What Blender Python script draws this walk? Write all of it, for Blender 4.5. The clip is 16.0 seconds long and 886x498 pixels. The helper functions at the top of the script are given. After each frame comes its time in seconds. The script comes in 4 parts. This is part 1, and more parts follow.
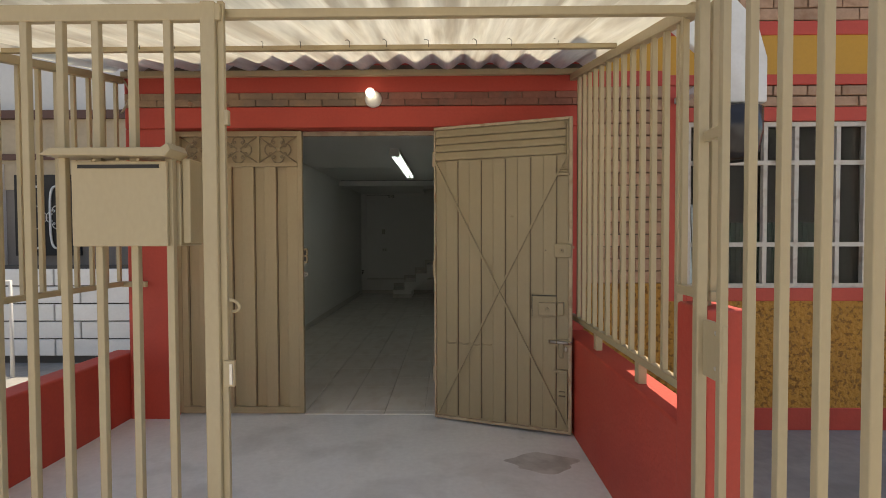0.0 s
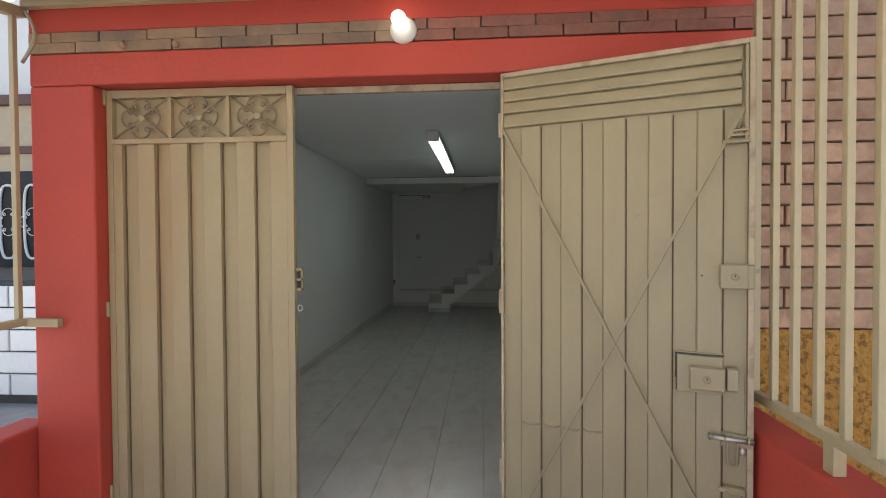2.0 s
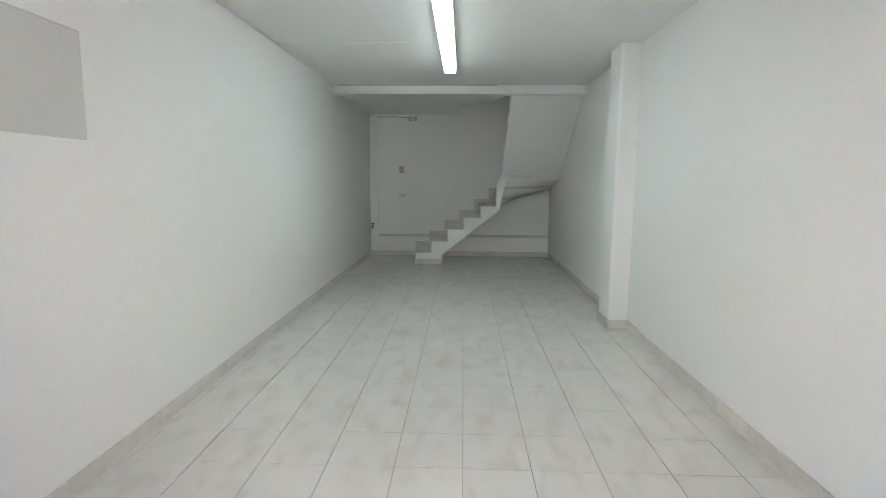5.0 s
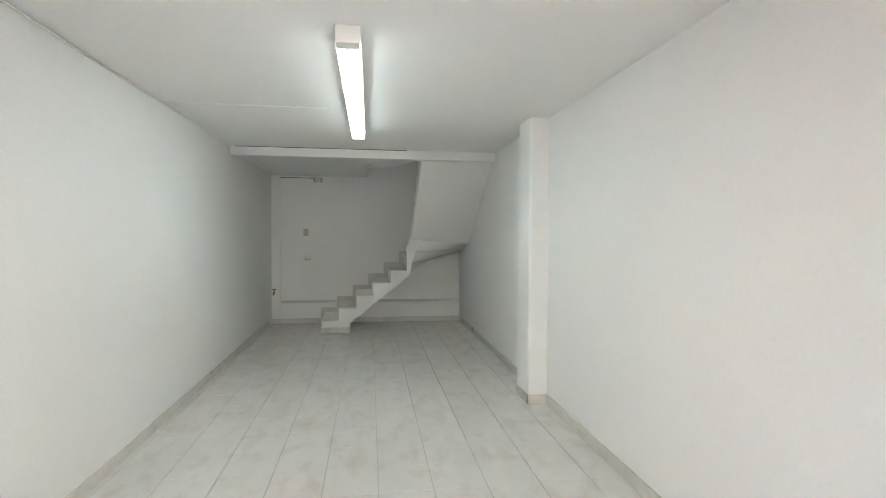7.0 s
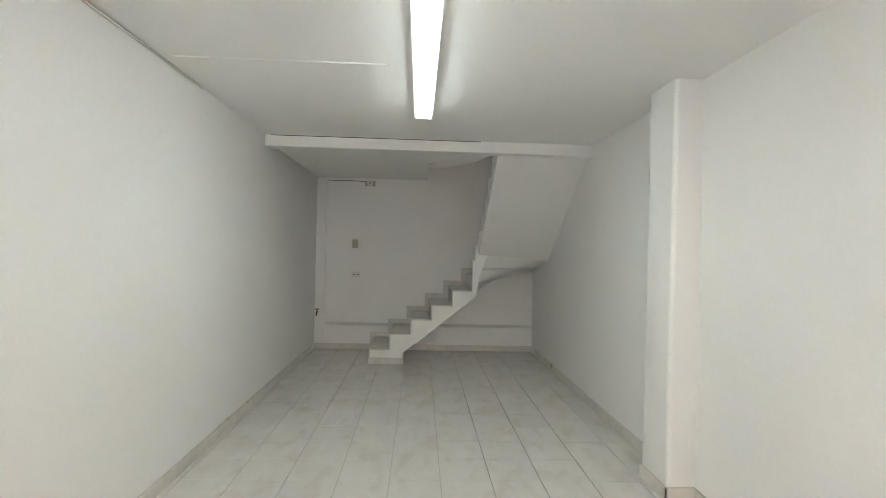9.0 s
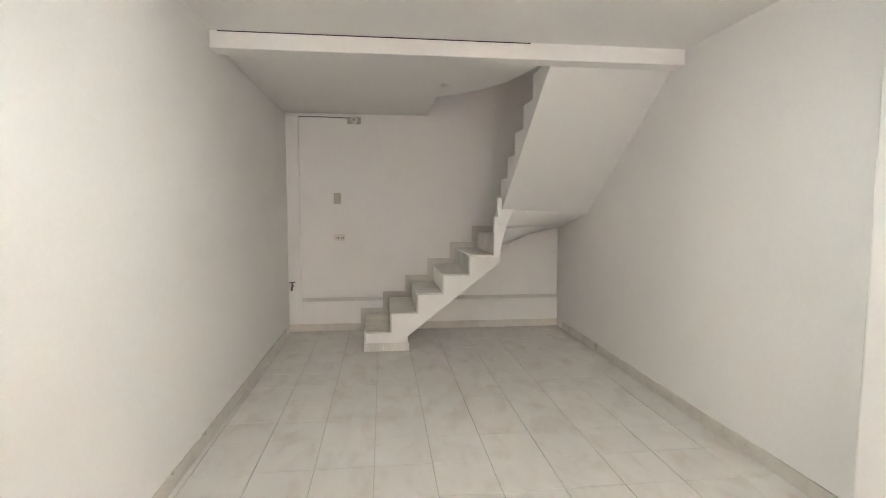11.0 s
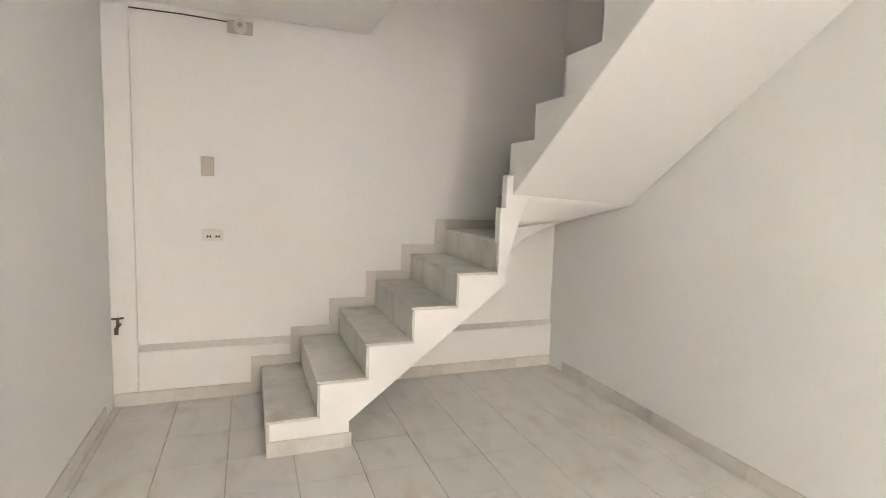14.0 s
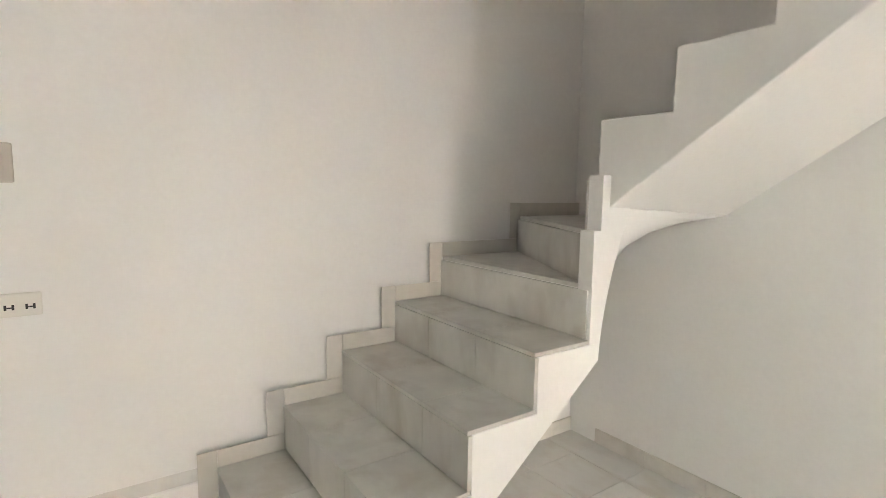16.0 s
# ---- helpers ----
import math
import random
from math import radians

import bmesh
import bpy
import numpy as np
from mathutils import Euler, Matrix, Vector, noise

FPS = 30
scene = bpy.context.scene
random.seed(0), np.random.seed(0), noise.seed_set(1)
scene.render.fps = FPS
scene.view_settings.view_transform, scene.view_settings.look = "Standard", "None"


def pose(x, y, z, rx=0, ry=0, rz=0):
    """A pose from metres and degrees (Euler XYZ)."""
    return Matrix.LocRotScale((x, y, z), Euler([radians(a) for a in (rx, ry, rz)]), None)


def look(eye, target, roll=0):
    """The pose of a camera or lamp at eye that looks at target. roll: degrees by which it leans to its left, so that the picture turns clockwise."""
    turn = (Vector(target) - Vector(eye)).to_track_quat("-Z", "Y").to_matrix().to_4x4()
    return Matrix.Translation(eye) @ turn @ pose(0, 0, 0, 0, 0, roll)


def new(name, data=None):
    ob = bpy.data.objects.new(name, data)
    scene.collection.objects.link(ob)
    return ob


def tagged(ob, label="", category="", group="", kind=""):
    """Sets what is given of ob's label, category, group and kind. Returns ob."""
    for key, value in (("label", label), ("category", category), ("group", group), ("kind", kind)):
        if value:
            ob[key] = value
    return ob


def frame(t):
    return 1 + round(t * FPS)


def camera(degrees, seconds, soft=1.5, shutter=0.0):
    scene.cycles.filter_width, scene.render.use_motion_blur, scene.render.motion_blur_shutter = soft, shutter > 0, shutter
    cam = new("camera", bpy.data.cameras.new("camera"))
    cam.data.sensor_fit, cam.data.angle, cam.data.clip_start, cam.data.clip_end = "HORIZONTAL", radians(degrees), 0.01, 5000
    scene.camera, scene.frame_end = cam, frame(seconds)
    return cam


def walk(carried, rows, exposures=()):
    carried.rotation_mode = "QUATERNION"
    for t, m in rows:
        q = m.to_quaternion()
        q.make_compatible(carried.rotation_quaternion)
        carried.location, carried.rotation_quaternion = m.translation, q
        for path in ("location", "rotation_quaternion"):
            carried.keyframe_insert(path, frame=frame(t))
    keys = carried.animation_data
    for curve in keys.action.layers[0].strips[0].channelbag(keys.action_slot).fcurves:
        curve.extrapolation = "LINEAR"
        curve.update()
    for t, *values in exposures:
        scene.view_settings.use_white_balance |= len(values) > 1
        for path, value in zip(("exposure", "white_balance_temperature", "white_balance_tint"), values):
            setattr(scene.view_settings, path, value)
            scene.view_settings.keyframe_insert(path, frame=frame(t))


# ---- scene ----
cam = camera(82.0, 16.0, soft=0.9)
PATH = [
    (0, (0.575, 1.078, 1.359), (0.549, 3.077, 1.305), -0.2),
    (0.5, (0.548, 1.416, 1.386), (0.395, 3.410, 1.346), 0.55),
    (1, (0.467, 1.767, 1.404), (0.308, 3.76, 1.368), 0.8),
    (1.5, (0.418, 2.11, 1.398), (0.269, 4.104, 1.36), 0.3),
    (2, (0.38, 2.497, 1.403), (0.223, 4.49, 1.362), -0.3),
    (2.5, (0.309, 2.872, 1.37), (0.174, 4.868, 1.339), -0.6),
    (3, (0.247, 3.238, 1.405), (0.139, 5.234, 1.347), -0.14),
    (3.5, (0.227, 3.596, 1.428), (-0.042, 5.577, 1.375), -0.43),
    (4, (0.190, 3.915, 1.365), (-0.083, 5.896, 1.347), 0.5),
    (4.5, (0.082, 4.175, 1.318), (-0.186, 6.153, 1.184), 1.0),
    (5, (0.060, 4.425, 1.276), (-0.016, 6.405, 1.008), 0.4),
    (5.2, (0.062, 4.478, 1.296), (0.130, 6.453, 0.983), 0.5),
    (7.3, (0.016, 4.822, 1.428), (0.302, 6.801, 1.403), 0.2),
    (7.5, (0.013, 4.922, 1.434), (0.242, 6.908, 1.422), 0.0),
    (8, (-0.009, 5.223, 1.393), (0.18, 7.214, 1.43), 0.4),
    (8.5, (-0.06, 5.559, 1.393), (0.14, 7.549, 1.426), 0.9),
    (9, (-0.085, 5.985, 1.391), (0.006, 7.983, 1.393), 1.4),
    (11.5, (-0.564, 7.789, 1.345), (-0.309, 9.763, 1.151), -0.0),
    (12, (-0.606, 8.213, 1.357), (-0.342, 10.184, 1.145), 0.2),
    (12.5, (-0.674, 8.58, 1.332), (-0.307, 10.534, 1.113), 0.7),
    (13, (-0.722, 8.925, 1.345), (-0.189, 10.838, 1.108), 0.7),
    (13.5, (-0.714, 9.283, 1.356), (-0.128, 11.183, 1.143), 1.4),
    (14, (-0.74, 9.608, 1.326), (-0.03, 11.466, 1.111), 2.0),
    (14.5, (-0.806, 9.955, 1.332), (0.075, 11.737, 1.114), 2.1),
    (15, (-0.786, 10.332, 1.362), (0.125, 12.1, 1.148), 2.5),
    (15.5, (-0.793, 10.706, 1.349), (0.201, 12.429, 1.139), 2.1),
    (16, (-0.765, 11.082, 1.38), (0.37, 12.713, 1.155), 0.9),
]
TUBE_STRENGTH, BULB_STRENGTH = 1.3, 3.2
EXPOSURES = [(0.0, 0.32, 7700, 10), (0.6, 0.32, 7700, 10), (1.0, 0.5, 7500, 10), (1.5, 0.64, 7200, 9), (2.0, 1.22, 6700, 8), (2.5, 1.95, 6300, 8), (3.0, 2.48, 6050, 9), (3.8, 2.92, 6050, 11), (4.5, 3.25, 6400, 11), (5.0, 3.5, 6500, 12), (7.4, 3.72, 6850, 14), (8.5, 3.68, 7000, 15), (11.4, 4.42, 7700, 25), (12.2, 4.65, 7700, 24), (13.5, 4.9, 7750, 25), (16.0, 5.06, 7650, 22)]
walk(cam, [(t, look(eye, target, roll)) for t, eye, target, roll in PATH], exposures=EXPOSURES)

# ---- world and sun ----
SUN_ELEVATION, SUN_AZIMUTH = 68.0, 12.0    # degrees; azimuth from +y towards +x
world = bpy.data.worlds.new("sky")
scene.world = world
world.use_nodes = True
wn = world.node_tree.nodes
sky = wn.new("ShaderNodeTexSky")
sky.sky_type = "NISHITA"
sky.sun_disc = False
sky.sun_elevation, sky.sun_rotation = radians(SUN_ELEVATION), radians(SUN_AZIMUTH)
wn["Background"].inputs[1].default_value = 0.15
world.node_tree.links.new(sky.outputs[0], wn["Background"].inputs[0])
sun = new("sun", bpy.data.lights.new("sun", "SUN"))
sun.data.energy, sun.data.angle, sun.data.color = 5.0, radians(0.5), (1.0, 0.94, 0.85)
sd = Vector((math.sin(radians(SUN_AZIMUTH)) * math.cos(radians(SUN_ELEVATION)),
             math.cos(radians(SUN_AZIMUTH)) * math.cos(radians(SUN_ELEVATION)), math.sin(radians(SUN_ELEVATION))))
sun.matrix_world = look(sd * 30, (0, 0, 0))


# ---- materials ----
def mat(name, base, rough=0.6, metal=0.0, var=0.08, grain=40.0, stain=2.0, bump=0.0, bump_scale=None, spec=0.5,
        tint=None, tint_scale=1.2, tint_lo=0.5, tint_hi=0.7, tint_amount=0.6, per_object=0.0, shift=True, even=False, stretch=(1, 1, 1), coords="Object"):
    """A painted or mineral surface: fine grain, broad stains, a second tint in patches, fine relief."""
    m = bpy.data.materials.new(name)
    m.use_nodes = True
    nt = m.node_tree
    n, l = nt.nodes, nt.links
    b = n["Principled BSDF"]
    tc = n.new("ShaderNodeTexCoord")
    mp = n.new("ShaderNodeMapping")
    mp.inputs["Scale"].default_value = stretch
    geo = n.new("ShaderNodeNewGeometry")
    l.new(geo.outputs["Position"] if coords == "World" else tc.outputs["Object"], mp.inputs[0])
    fine = n.new("ShaderNodeTexNoise")
    fine.inputs["Scale"].default_value, fine.inputs["Detail"].default_value = grain, 4
    broad = n.new("ShaderNodeTexNoise")
    broad.inputs["Scale"].default_value, broad.inputs["Detail"].default_value = stain, 5
    for x in (fine, broad):
        l.new(mp.outputs[0], x.inputs["Vector"])
    add = n.new("ShaderNodeMath")
    add.operation = "ADD"
    l.new(fine.outputs["Fac"], add.inputs[0])
    l.new(broad.outputs["Fac"], add.inputs[1])
    mr = n.new("ShaderNodeMapRange")
    mr.inputs["From Min"].default_value, mr.inputs["From Max"].default_value = 0.6, 1.4
    mr.inputs["To Min"].default_value, mr.inputs["To Max"].default_value = 1 - var, 1 + var
    l.new(add.outputs[0], mr.inputs["Value"])
    hsv = n.new("ShaderNodeHueSaturation")
    hsv.inputs["Color"].default_value = (*base, 1)
    value = mr.outputs[0]
    if per_object:
        oi = n.new("ShaderNodeObjectInfo")
        r2 = n.new("ShaderNodeMapRange")
        r2.inputs["To Min"].default_value, r2.inputs["To Max"].default_value = 1 - per_object, 1 + per_object
        l.new(oi.outputs["Random"], r2.inputs["Value"])
        mu = n.new("ShaderNodeMath")
        mu.operation = "MULTIPLY"
        l.new(value, mu.inputs[0])
        l.new(r2.outputs[0], mu.inputs[1])
        value = mu.outputs[0]
        if shift:
            off = n.new("ShaderNodeVectorMath")
            off.operation = "MULTIPLY_ADD"
            l.new(oi.outputs["Random"], off.inputs[0])
            off.inputs[1].default_value = (37.0, 91.0, 53.0)
            l.new(tc.outputs["Object"], off.inputs[2])
            l.new(off.outputs[0], mp.inputs[0])
    l.new(value, hsv.inputs["Value"])
    col = hsv.outputs[0]
    if tint:
        tn = n.new("ShaderNodeTexNoise")
        tn.inputs["Scale"].default_value, tn.inputs["Detail"].default_value = tint_scale, 5
        tn.inputs["Distortion"].default_value = 0.3
        l.new(mp.outputs[0], tn.inputs["Vector"])
        tr = n.new("ShaderNodeMapRange")
        tr.inputs["From Min"].default_value, tr.inputs["From Max"].default_value = tint_lo, tint_hi
        tr.inputs["To Max"].default_value = tint_amount
        l.new(tn.outputs["Fac"], tr.inputs["Value"])
        mx = n.new("ShaderNodeMix")
        mx.data_type = "RGBA"
        l.new(tr.outputs[0], mx.inputs["Factor"])
        l.new(col, mx.inputs["A"])
        mx.inputs["B"].default_value = (*tint, 1)
        col = mx.outputs["Result"]
    l.new(col, b.inputs["Base Color"])
    rr = n.new("ShaderNodeMapRange")
    rr.inputs["From Min"].default_value, rr.inputs["From Max"].default_value = 0.3, 0.7
    rr.inputs["To Min"].default_value, rr.inputs["To Max"].default_value = max(0.03, rough - 0.08), min(1, rough + 0.08)
    l.new(broad.outputs["Fac"], rr.inputs["Value"])
    if even:
        b.inputs["Roughness"].default_value = rough
    else:
        l.new(rr.outputs[0], b.inputs["Roughness"])
    b.inputs["Metallic"].default_value = metal
    b.inputs["Specular IOR Level"].default_value = spec
    if bump:
        bn = n.new("ShaderNodeTexNoise")
        bn.inputs["Scale"].default_value, bn.inputs["Detail"].default_value = bump_scale or grain, 6
        l.new(mp.outputs[0], bn.inputs["Vector"])
        bp = n.new("ShaderNodeBump")
        bp.inputs["Strength"].default_value, bp.inputs["Distance"].default_value = 1.0, bump
        l.new(bn.outputs["Fac"], bp.inputs["Height"])
        l.new(bp.outputs[0], b.inputs["Normal"])
    return m


def glow(name, colour, strength):
    m = bpy.data.materials.new(name)
    m.use_nodes = True
    b = m.node_tree.nodes["Principled BSDF"]
    b.inputs["Base Color"].default_value = (0.9, 0.9, 0.9, 1)
    b.inputs["Emission Color"].default_value = (*colour, 1)
    b.inputs["Emission Strength"].default_value = strength
    return m


def glass(name, colour=(0.9, 0.95, 0.93)):
    m = bpy.data.materials.new(name)
    m.use_nodes = True
    b = m.node_tree.nodes["Principled BSDF"]
    b.inputs["Base Color"].default_value = (*colour, 1)
    b.inputs["Transmission Weight"].default_value = 1.0
    b.inputs["Roughness"].default_value = 0.02
    b.inputs["IOR"].default_value = 1.22
    return m


def translucent(name, base):
    """Weathered fibreglass sheet: light comes through it, dulled by dirt that runs along the corrugations."""
    m = mat(name, base, rough=0.45, var=0.14, grain=9, stain=2.0, coords="World", tint=(0.52, 0.47, 0.39), tint_scale=1.6, tint_lo=0.46, tint_hi=0.66,
            tint_amount=0.5, stretch=(9, 0.5, 1))
    nt = m.node_tree
    n, l = nt.nodes, nt.links
    b = n["Principled BSDF"]
    tr = n.new("ShaderNodeBsdfTranslucent")
    l.new(b.inputs["Base Color"].links[0].from_socket, tr.inputs["Color"])
    mx = n.new("ShaderNodeMixShader")
    mx.inputs[0].default_value = 0.62
    l.new(b.outputs[0], mx.inputs[1])
    l.new(tr.outputs[0], mx.inputs[2])
    l.new(mx.outputs[0], n["Material Output"].inputs[0])
    return m


M_WHITE = mat("white_wall_paint", (0.88, 0.87, 0.845), rough=0.75, var=0.025, grain=55, stain=0.9, bump=0.001, bump_scale=30, coords="World",
              tint=(0.84, 0.82, 0.775), tint_scale=0.8, tint_lo=0.5, tint_hi=0.75, tint_amount=0.5)
M_CEIL = mat("ceiling_paint", (0.88, 0.87, 0.845), rough=0.8, var=0.02, grain=50, stain=0.8, bump=0.002, bump_scale=25, coords="World",
             tint=(0.84, 0.825, 0.79), tint_scale=0.7, tint_amount=0.4)
M_STAIR = mat("stair_plaster", (0.88, 0.87, 0.845), rough=0.6, var=0.02, grain=60, stain=1.5, bump=0.0015, bump_scale=30, coords="World")
M_TILE = mat("marbled_tile", (0.76, 0.73, 0.69), rough=0.24, var=0.055, grain=9, stain=3, per_object=0.012, shift=False, coords="World", stretch=(1, 0.5, 1), even=True,
             tint=(0.62, 0.535, 0.465), tint_scale=8.0, tint_lo=0.5, tint_hi=0.72, tint_amount=0.5)
M_STEPTILE = mat("step_tile", (0.70, 0.68, 0.635), rough=0.28, var=0.10, grain=11, stain=4, per_object=0.03, shift=False, coords="World", stretch=(1, 1, 0.6), even=True,
                 tint=(0.50, 0.45, 0.385), tint_scale=6.0, tint_lo=0.5, tint_hi=0.72, tint_amount=0.6)
M_GROUT = mat("grout", (0.54, 0.50, 0.455), rough=0.9, var=0.15, grain=60, coords="World")
M_SKIRT = mat("skirting_tile", (0.69, 0.655, 0.60), rough=0.35, var=0.06, grain=16, stain=4, per_object=0.04, shift=False, coords="World",
              tint=(0.57, 0.53, 0.47), tint_scale=6, tint_amount=0.5)
M_BEIGE = mat("beige_enamel", (0.43, 0.345, 0.21), rough=0.42, var=0.05, grain=70, stain=2.2, bump=0.0006, bump_scale=60, coords="World",
              tint=(0.40, 0.30, 0.18), tint_scale=2.5, tint_lo=0.55, tint_hi=0.8, tint_amount=0.45, stretch=(1, 1, 0.5))
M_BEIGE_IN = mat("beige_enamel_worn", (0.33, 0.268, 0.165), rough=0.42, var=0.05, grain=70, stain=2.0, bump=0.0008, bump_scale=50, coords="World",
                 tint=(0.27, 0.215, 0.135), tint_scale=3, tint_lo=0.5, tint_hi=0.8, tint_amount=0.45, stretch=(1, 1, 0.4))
# beige enamel of the closed leaf, with broad orange patches
M_BEIGE_DOOR = mat("orange_patched_enamel", (0.365, 0.285, 0.17), rough=0.42, var=0.06, grain=60, stain=1.6, bump=0.0006, bump_scale=60, coords="World",
                   tint=(0.355, 0.21, 0.10), tint_scale=1.1, tint_lo=0.48, tint_hi=0.72, tint_amount=0.55, stretch=(1.4, 1, 0.6))
M_BEIGE_EDGE = mat("chipped_enamel_edge", (0.44, 0.35, 0.24), rough=0.5, var=0.1, grain=60, tint=(0.27, 0.18, 0.11), tint_scale=14, tint_lo=0.5, tint_hi=0.65, tint_amount=0.7, coords="World")
M_RED = mat("red_wall_paint", (0.485, 0.060, 0.039), rough=0.6, var=0.07, grain=50, stain=1.4, bump=0.002, bump_scale=40, coords="World",
            tint=(0.34, 0.04, 0.03), tint_scale=2.0, tint_amount=0.4)
M_OCHRE = mat("ochre_stucco", (0.44, 0.22, 0.04), rough=0.8, var=0.12, grain=30, stain=2, bump=0.03, bump_scale=34, coords="World",
              tint=(0.17, 0.075, 0.015), tint_scale=36, tint_lo=0.52, tint_hi=0.62, tint_amount=0.75)
M_OCHRE_S = mat("ochre_paint", (0.50, 0.26, 0.03), rough=0.6, var=0.06, grain=40, stain=1.5, bump=0.001, coords="World")
M_BRICK = mat("brick", (0.40, 0.25, 0.165), rough=0.85, var=0.14, grain=45, stain=6, bump=0.003, bump_scale=60, per_object=0.16,
              tint=(0.22, 0.11, 0.06), tint_scale=9, tint_amount=0.6)
M_MORTAR = mat("mortar", (0.16, 0.12, 0.085), rough=0.95, var=0.15, grain=60, bump=0.002, coords="World")
M_SLAB = mat("porch_concrete", (0.72, 0.735, 0.75), rough=0.55, var=0.08, grain=30, stain=1.6, bump=0.001, coords="World",
             tint=(0.36, 0.365, 0.37), tint_scale=2.2, tint_lo=0.5, tint_hi=0.72, tint_amount=0.5)
M_GROUND = mat("street_concrete", (0.30, 0.285, 0.265), rough=0.85, var=0.18, grain=12, stain=1.2, bump=0.008, bump_scale=14, coords="World",
               tint=(0.11, 0.105, 0.10), tint_scale=1.4, tint_lo=0.48, tint_hi=0.62, tint_amount=0.4)
M_ROOF = translucent("corrugated_sheet", (0.86, 0.85, 0.79))
M_STEEL = mat("steel", (0.55, 0.53, 0.50), rough=0.35, metal=1.0, var=0.08, grain=60)
M_TAP = mat("tarnished_brass", (0.16, 0.13, 0.10), rough=0.4, metal=0.8, var=0.15, grain=60)
M_DARK = mat("dark_void", (0.03, 0.028, 0.026), rough=0.8, var=0.2)
M_PLASTIC = mat("white_plastic", (0.78, 0.76, 0.70), rough=0.4, var=0.02)
M_COVER2 = mat("painted_cover", (0.66, 0.65, 0.62), rough=0.6, var=0.02, coords="World")
M_COVER = mat("grey_cover", (0.50, 0.49, 0.46), rough=0.55, var=0.03, coords="World")
M_WHITEMETAL = mat("white_enamel", (0.70, 0.70, 0.69), rough=0.4, var=0.06, grain=50, coords="World", tint=(0.5, 0.48, 0.45), tint_scale=3, tint_amount=0.5)
M_NEIGH_WHITE = mat("white_painted_block", (0.74, 0.745, 0.75), rough=0.8, var=0.05, grain=30, bump=0.003, per_object=0.04)
M_NEIGH_BEIGE = mat("neighbour_render", (0.46, 0.37, 0.26), rough=0.85, var=0.08, grain=20, coords="World")
M_NEIGH_PALE = mat("neighbour_pale_wall", (0.66, 0.64, 0.61), rough=0.85, var=0.05, grain=20, coords="World")
M_BOUNCE_PALE = mat("pale_bounce_wall", (0.80, 0.79, 0.76), rough=0.85, var=0.05, grain=20, coords="World")
M_NEIGH_GREY = mat("neighbour_grey_wall", (0.22, 0.19, 0.17), rough=0.85, var=0.08, grain=20, coords="World")
M_BROWN = mat("brown_band", (0.12, 0.06, 0.045), rough=0.7, var=0.1, coords="World")
M_ROOM = mat("painted_room_dimness", (0.16, 0.14, 0.12), rough=0.9, var=0.1, coords="World")
M_GREENREFLECTION = mat("green_reflection", (0.03, 0.06, 0.035), rough=0.9, var=0.2, coords="World")
M_BLIND = mat("white_blind", (0.66, 0.70, 0.74), rough=0.6, var=0.04)
M_WINBAR = mat("peeling_window_enamel", (0.52, 0.49, 0.44), rough=0.6, var=0.12, grain=40, coords="World", tint=(0.28, 0.2, 0.15), tint_scale=10, tint_lo=0.55, tint_hi=0.7, tint_amount=0.7)
M_BRICK_OLD = mat("sooty_brick", (0.42, 0.265, 0.155), rough=0.9, var=0.18, grain=40, stain=5, bump=0.003, bump_scale=50, coords="World",
                  tint=(0.15, 0.12, 0.10), tint_scale=2.2, tint_lo=0.45, tint_hi=0.66, tint_amount=0.7, per_object=0.22, shift=False)
M_BRICK_RED = mat("red_washed_brick", (0.27, 0.115, 0.085), rough=0.85, var=0.18, grain=40, stain=5, bump=0.003, bump_scale=50, coords="World",
                  tint=(0.15, 0.10, 0.085), tint_scale=3.0, tint_lo=0.45, tint_hi=0.66, tint_amount=0.7, per_object=0.22, shift=False)
M_BEIGE_DARK = mat("grimy_enamel", (0.25, 0.19, 0.115), rough=0.55, var=0.1, grain=40, coords="World", tint=(0.2, 0.14, 0.08), tint_scale=9, tint_amount=0.6)
M_STAIN = mat("damp_concrete", (0.40, 0.395, 0.39), rough=0.5, var=0.14, grain=14, stain=5, coords="World", tint=(0.56, 0.555, 0.545), tint_scale=7, tint_lo=0.42, tint_hi=0.6, tint_amount=0.9)
# painted shade beside the open leaf's strips and under its braces
M_DOOR_SHADE = mat("door_shade", (0.10, 0.065, 0.04), rough=0.8, var=0.2, coords="World")
M_SWITCH = mat("beige_plastic", (0.52, 0.475, 0.41), rough=0.5, var=0.03)
M_HOOD = mat("black_glossy_hood", (0.03, 0.028, 0.03), rough=0.25, var=0.1)
M_TUBE = glow("fluorescent_tube_glow", (0.76, 0.97, 1.0), TUBE_STRENGTH)
M_BULB = glow("bulb_glow", (1.0, 0.95, 0.85), BULB_STRENGTH)
M_GLASS = glass("window_glass")
# dark tread joints, and shade lines painted beside the door ribs
M_JOINT_SHADE = mat("joint_and_rib_shade", (0.17, 0.115, 0.07), rough=0.8, var=0.2, coords="World")
M_LEDGE = mat("grey_plaster", (0.71, 0.69, 0.65), rough=0.85, var=0.08, grain=30, coords="World")
M_CRACK = mat("dark_joint", (0.07, 0.065, 0.06), rough=0.9)


# ---- building helpers ----
def link_mesh(name, bm, material, parent=None, label="", smooth=False):
    me = bpy.data.meshes.new(name)
    bmesh.ops.recalc_face_normals(bm, faces=bm.faces)
    bm.to_mesh(me)
    bm.free()
    if smooth:
        for p in me.polygons:
            p.use_smooth = True
    me.materials.append(material)
    ob = new(name, me)
    if parent:
        ob.parent = parent
    if label:
        ob["label"] = label
    return ob


def part(name, bm, material, parent, label="", smooth=False):
    return link_mesh(name, bm, material, parent, label, smooth)


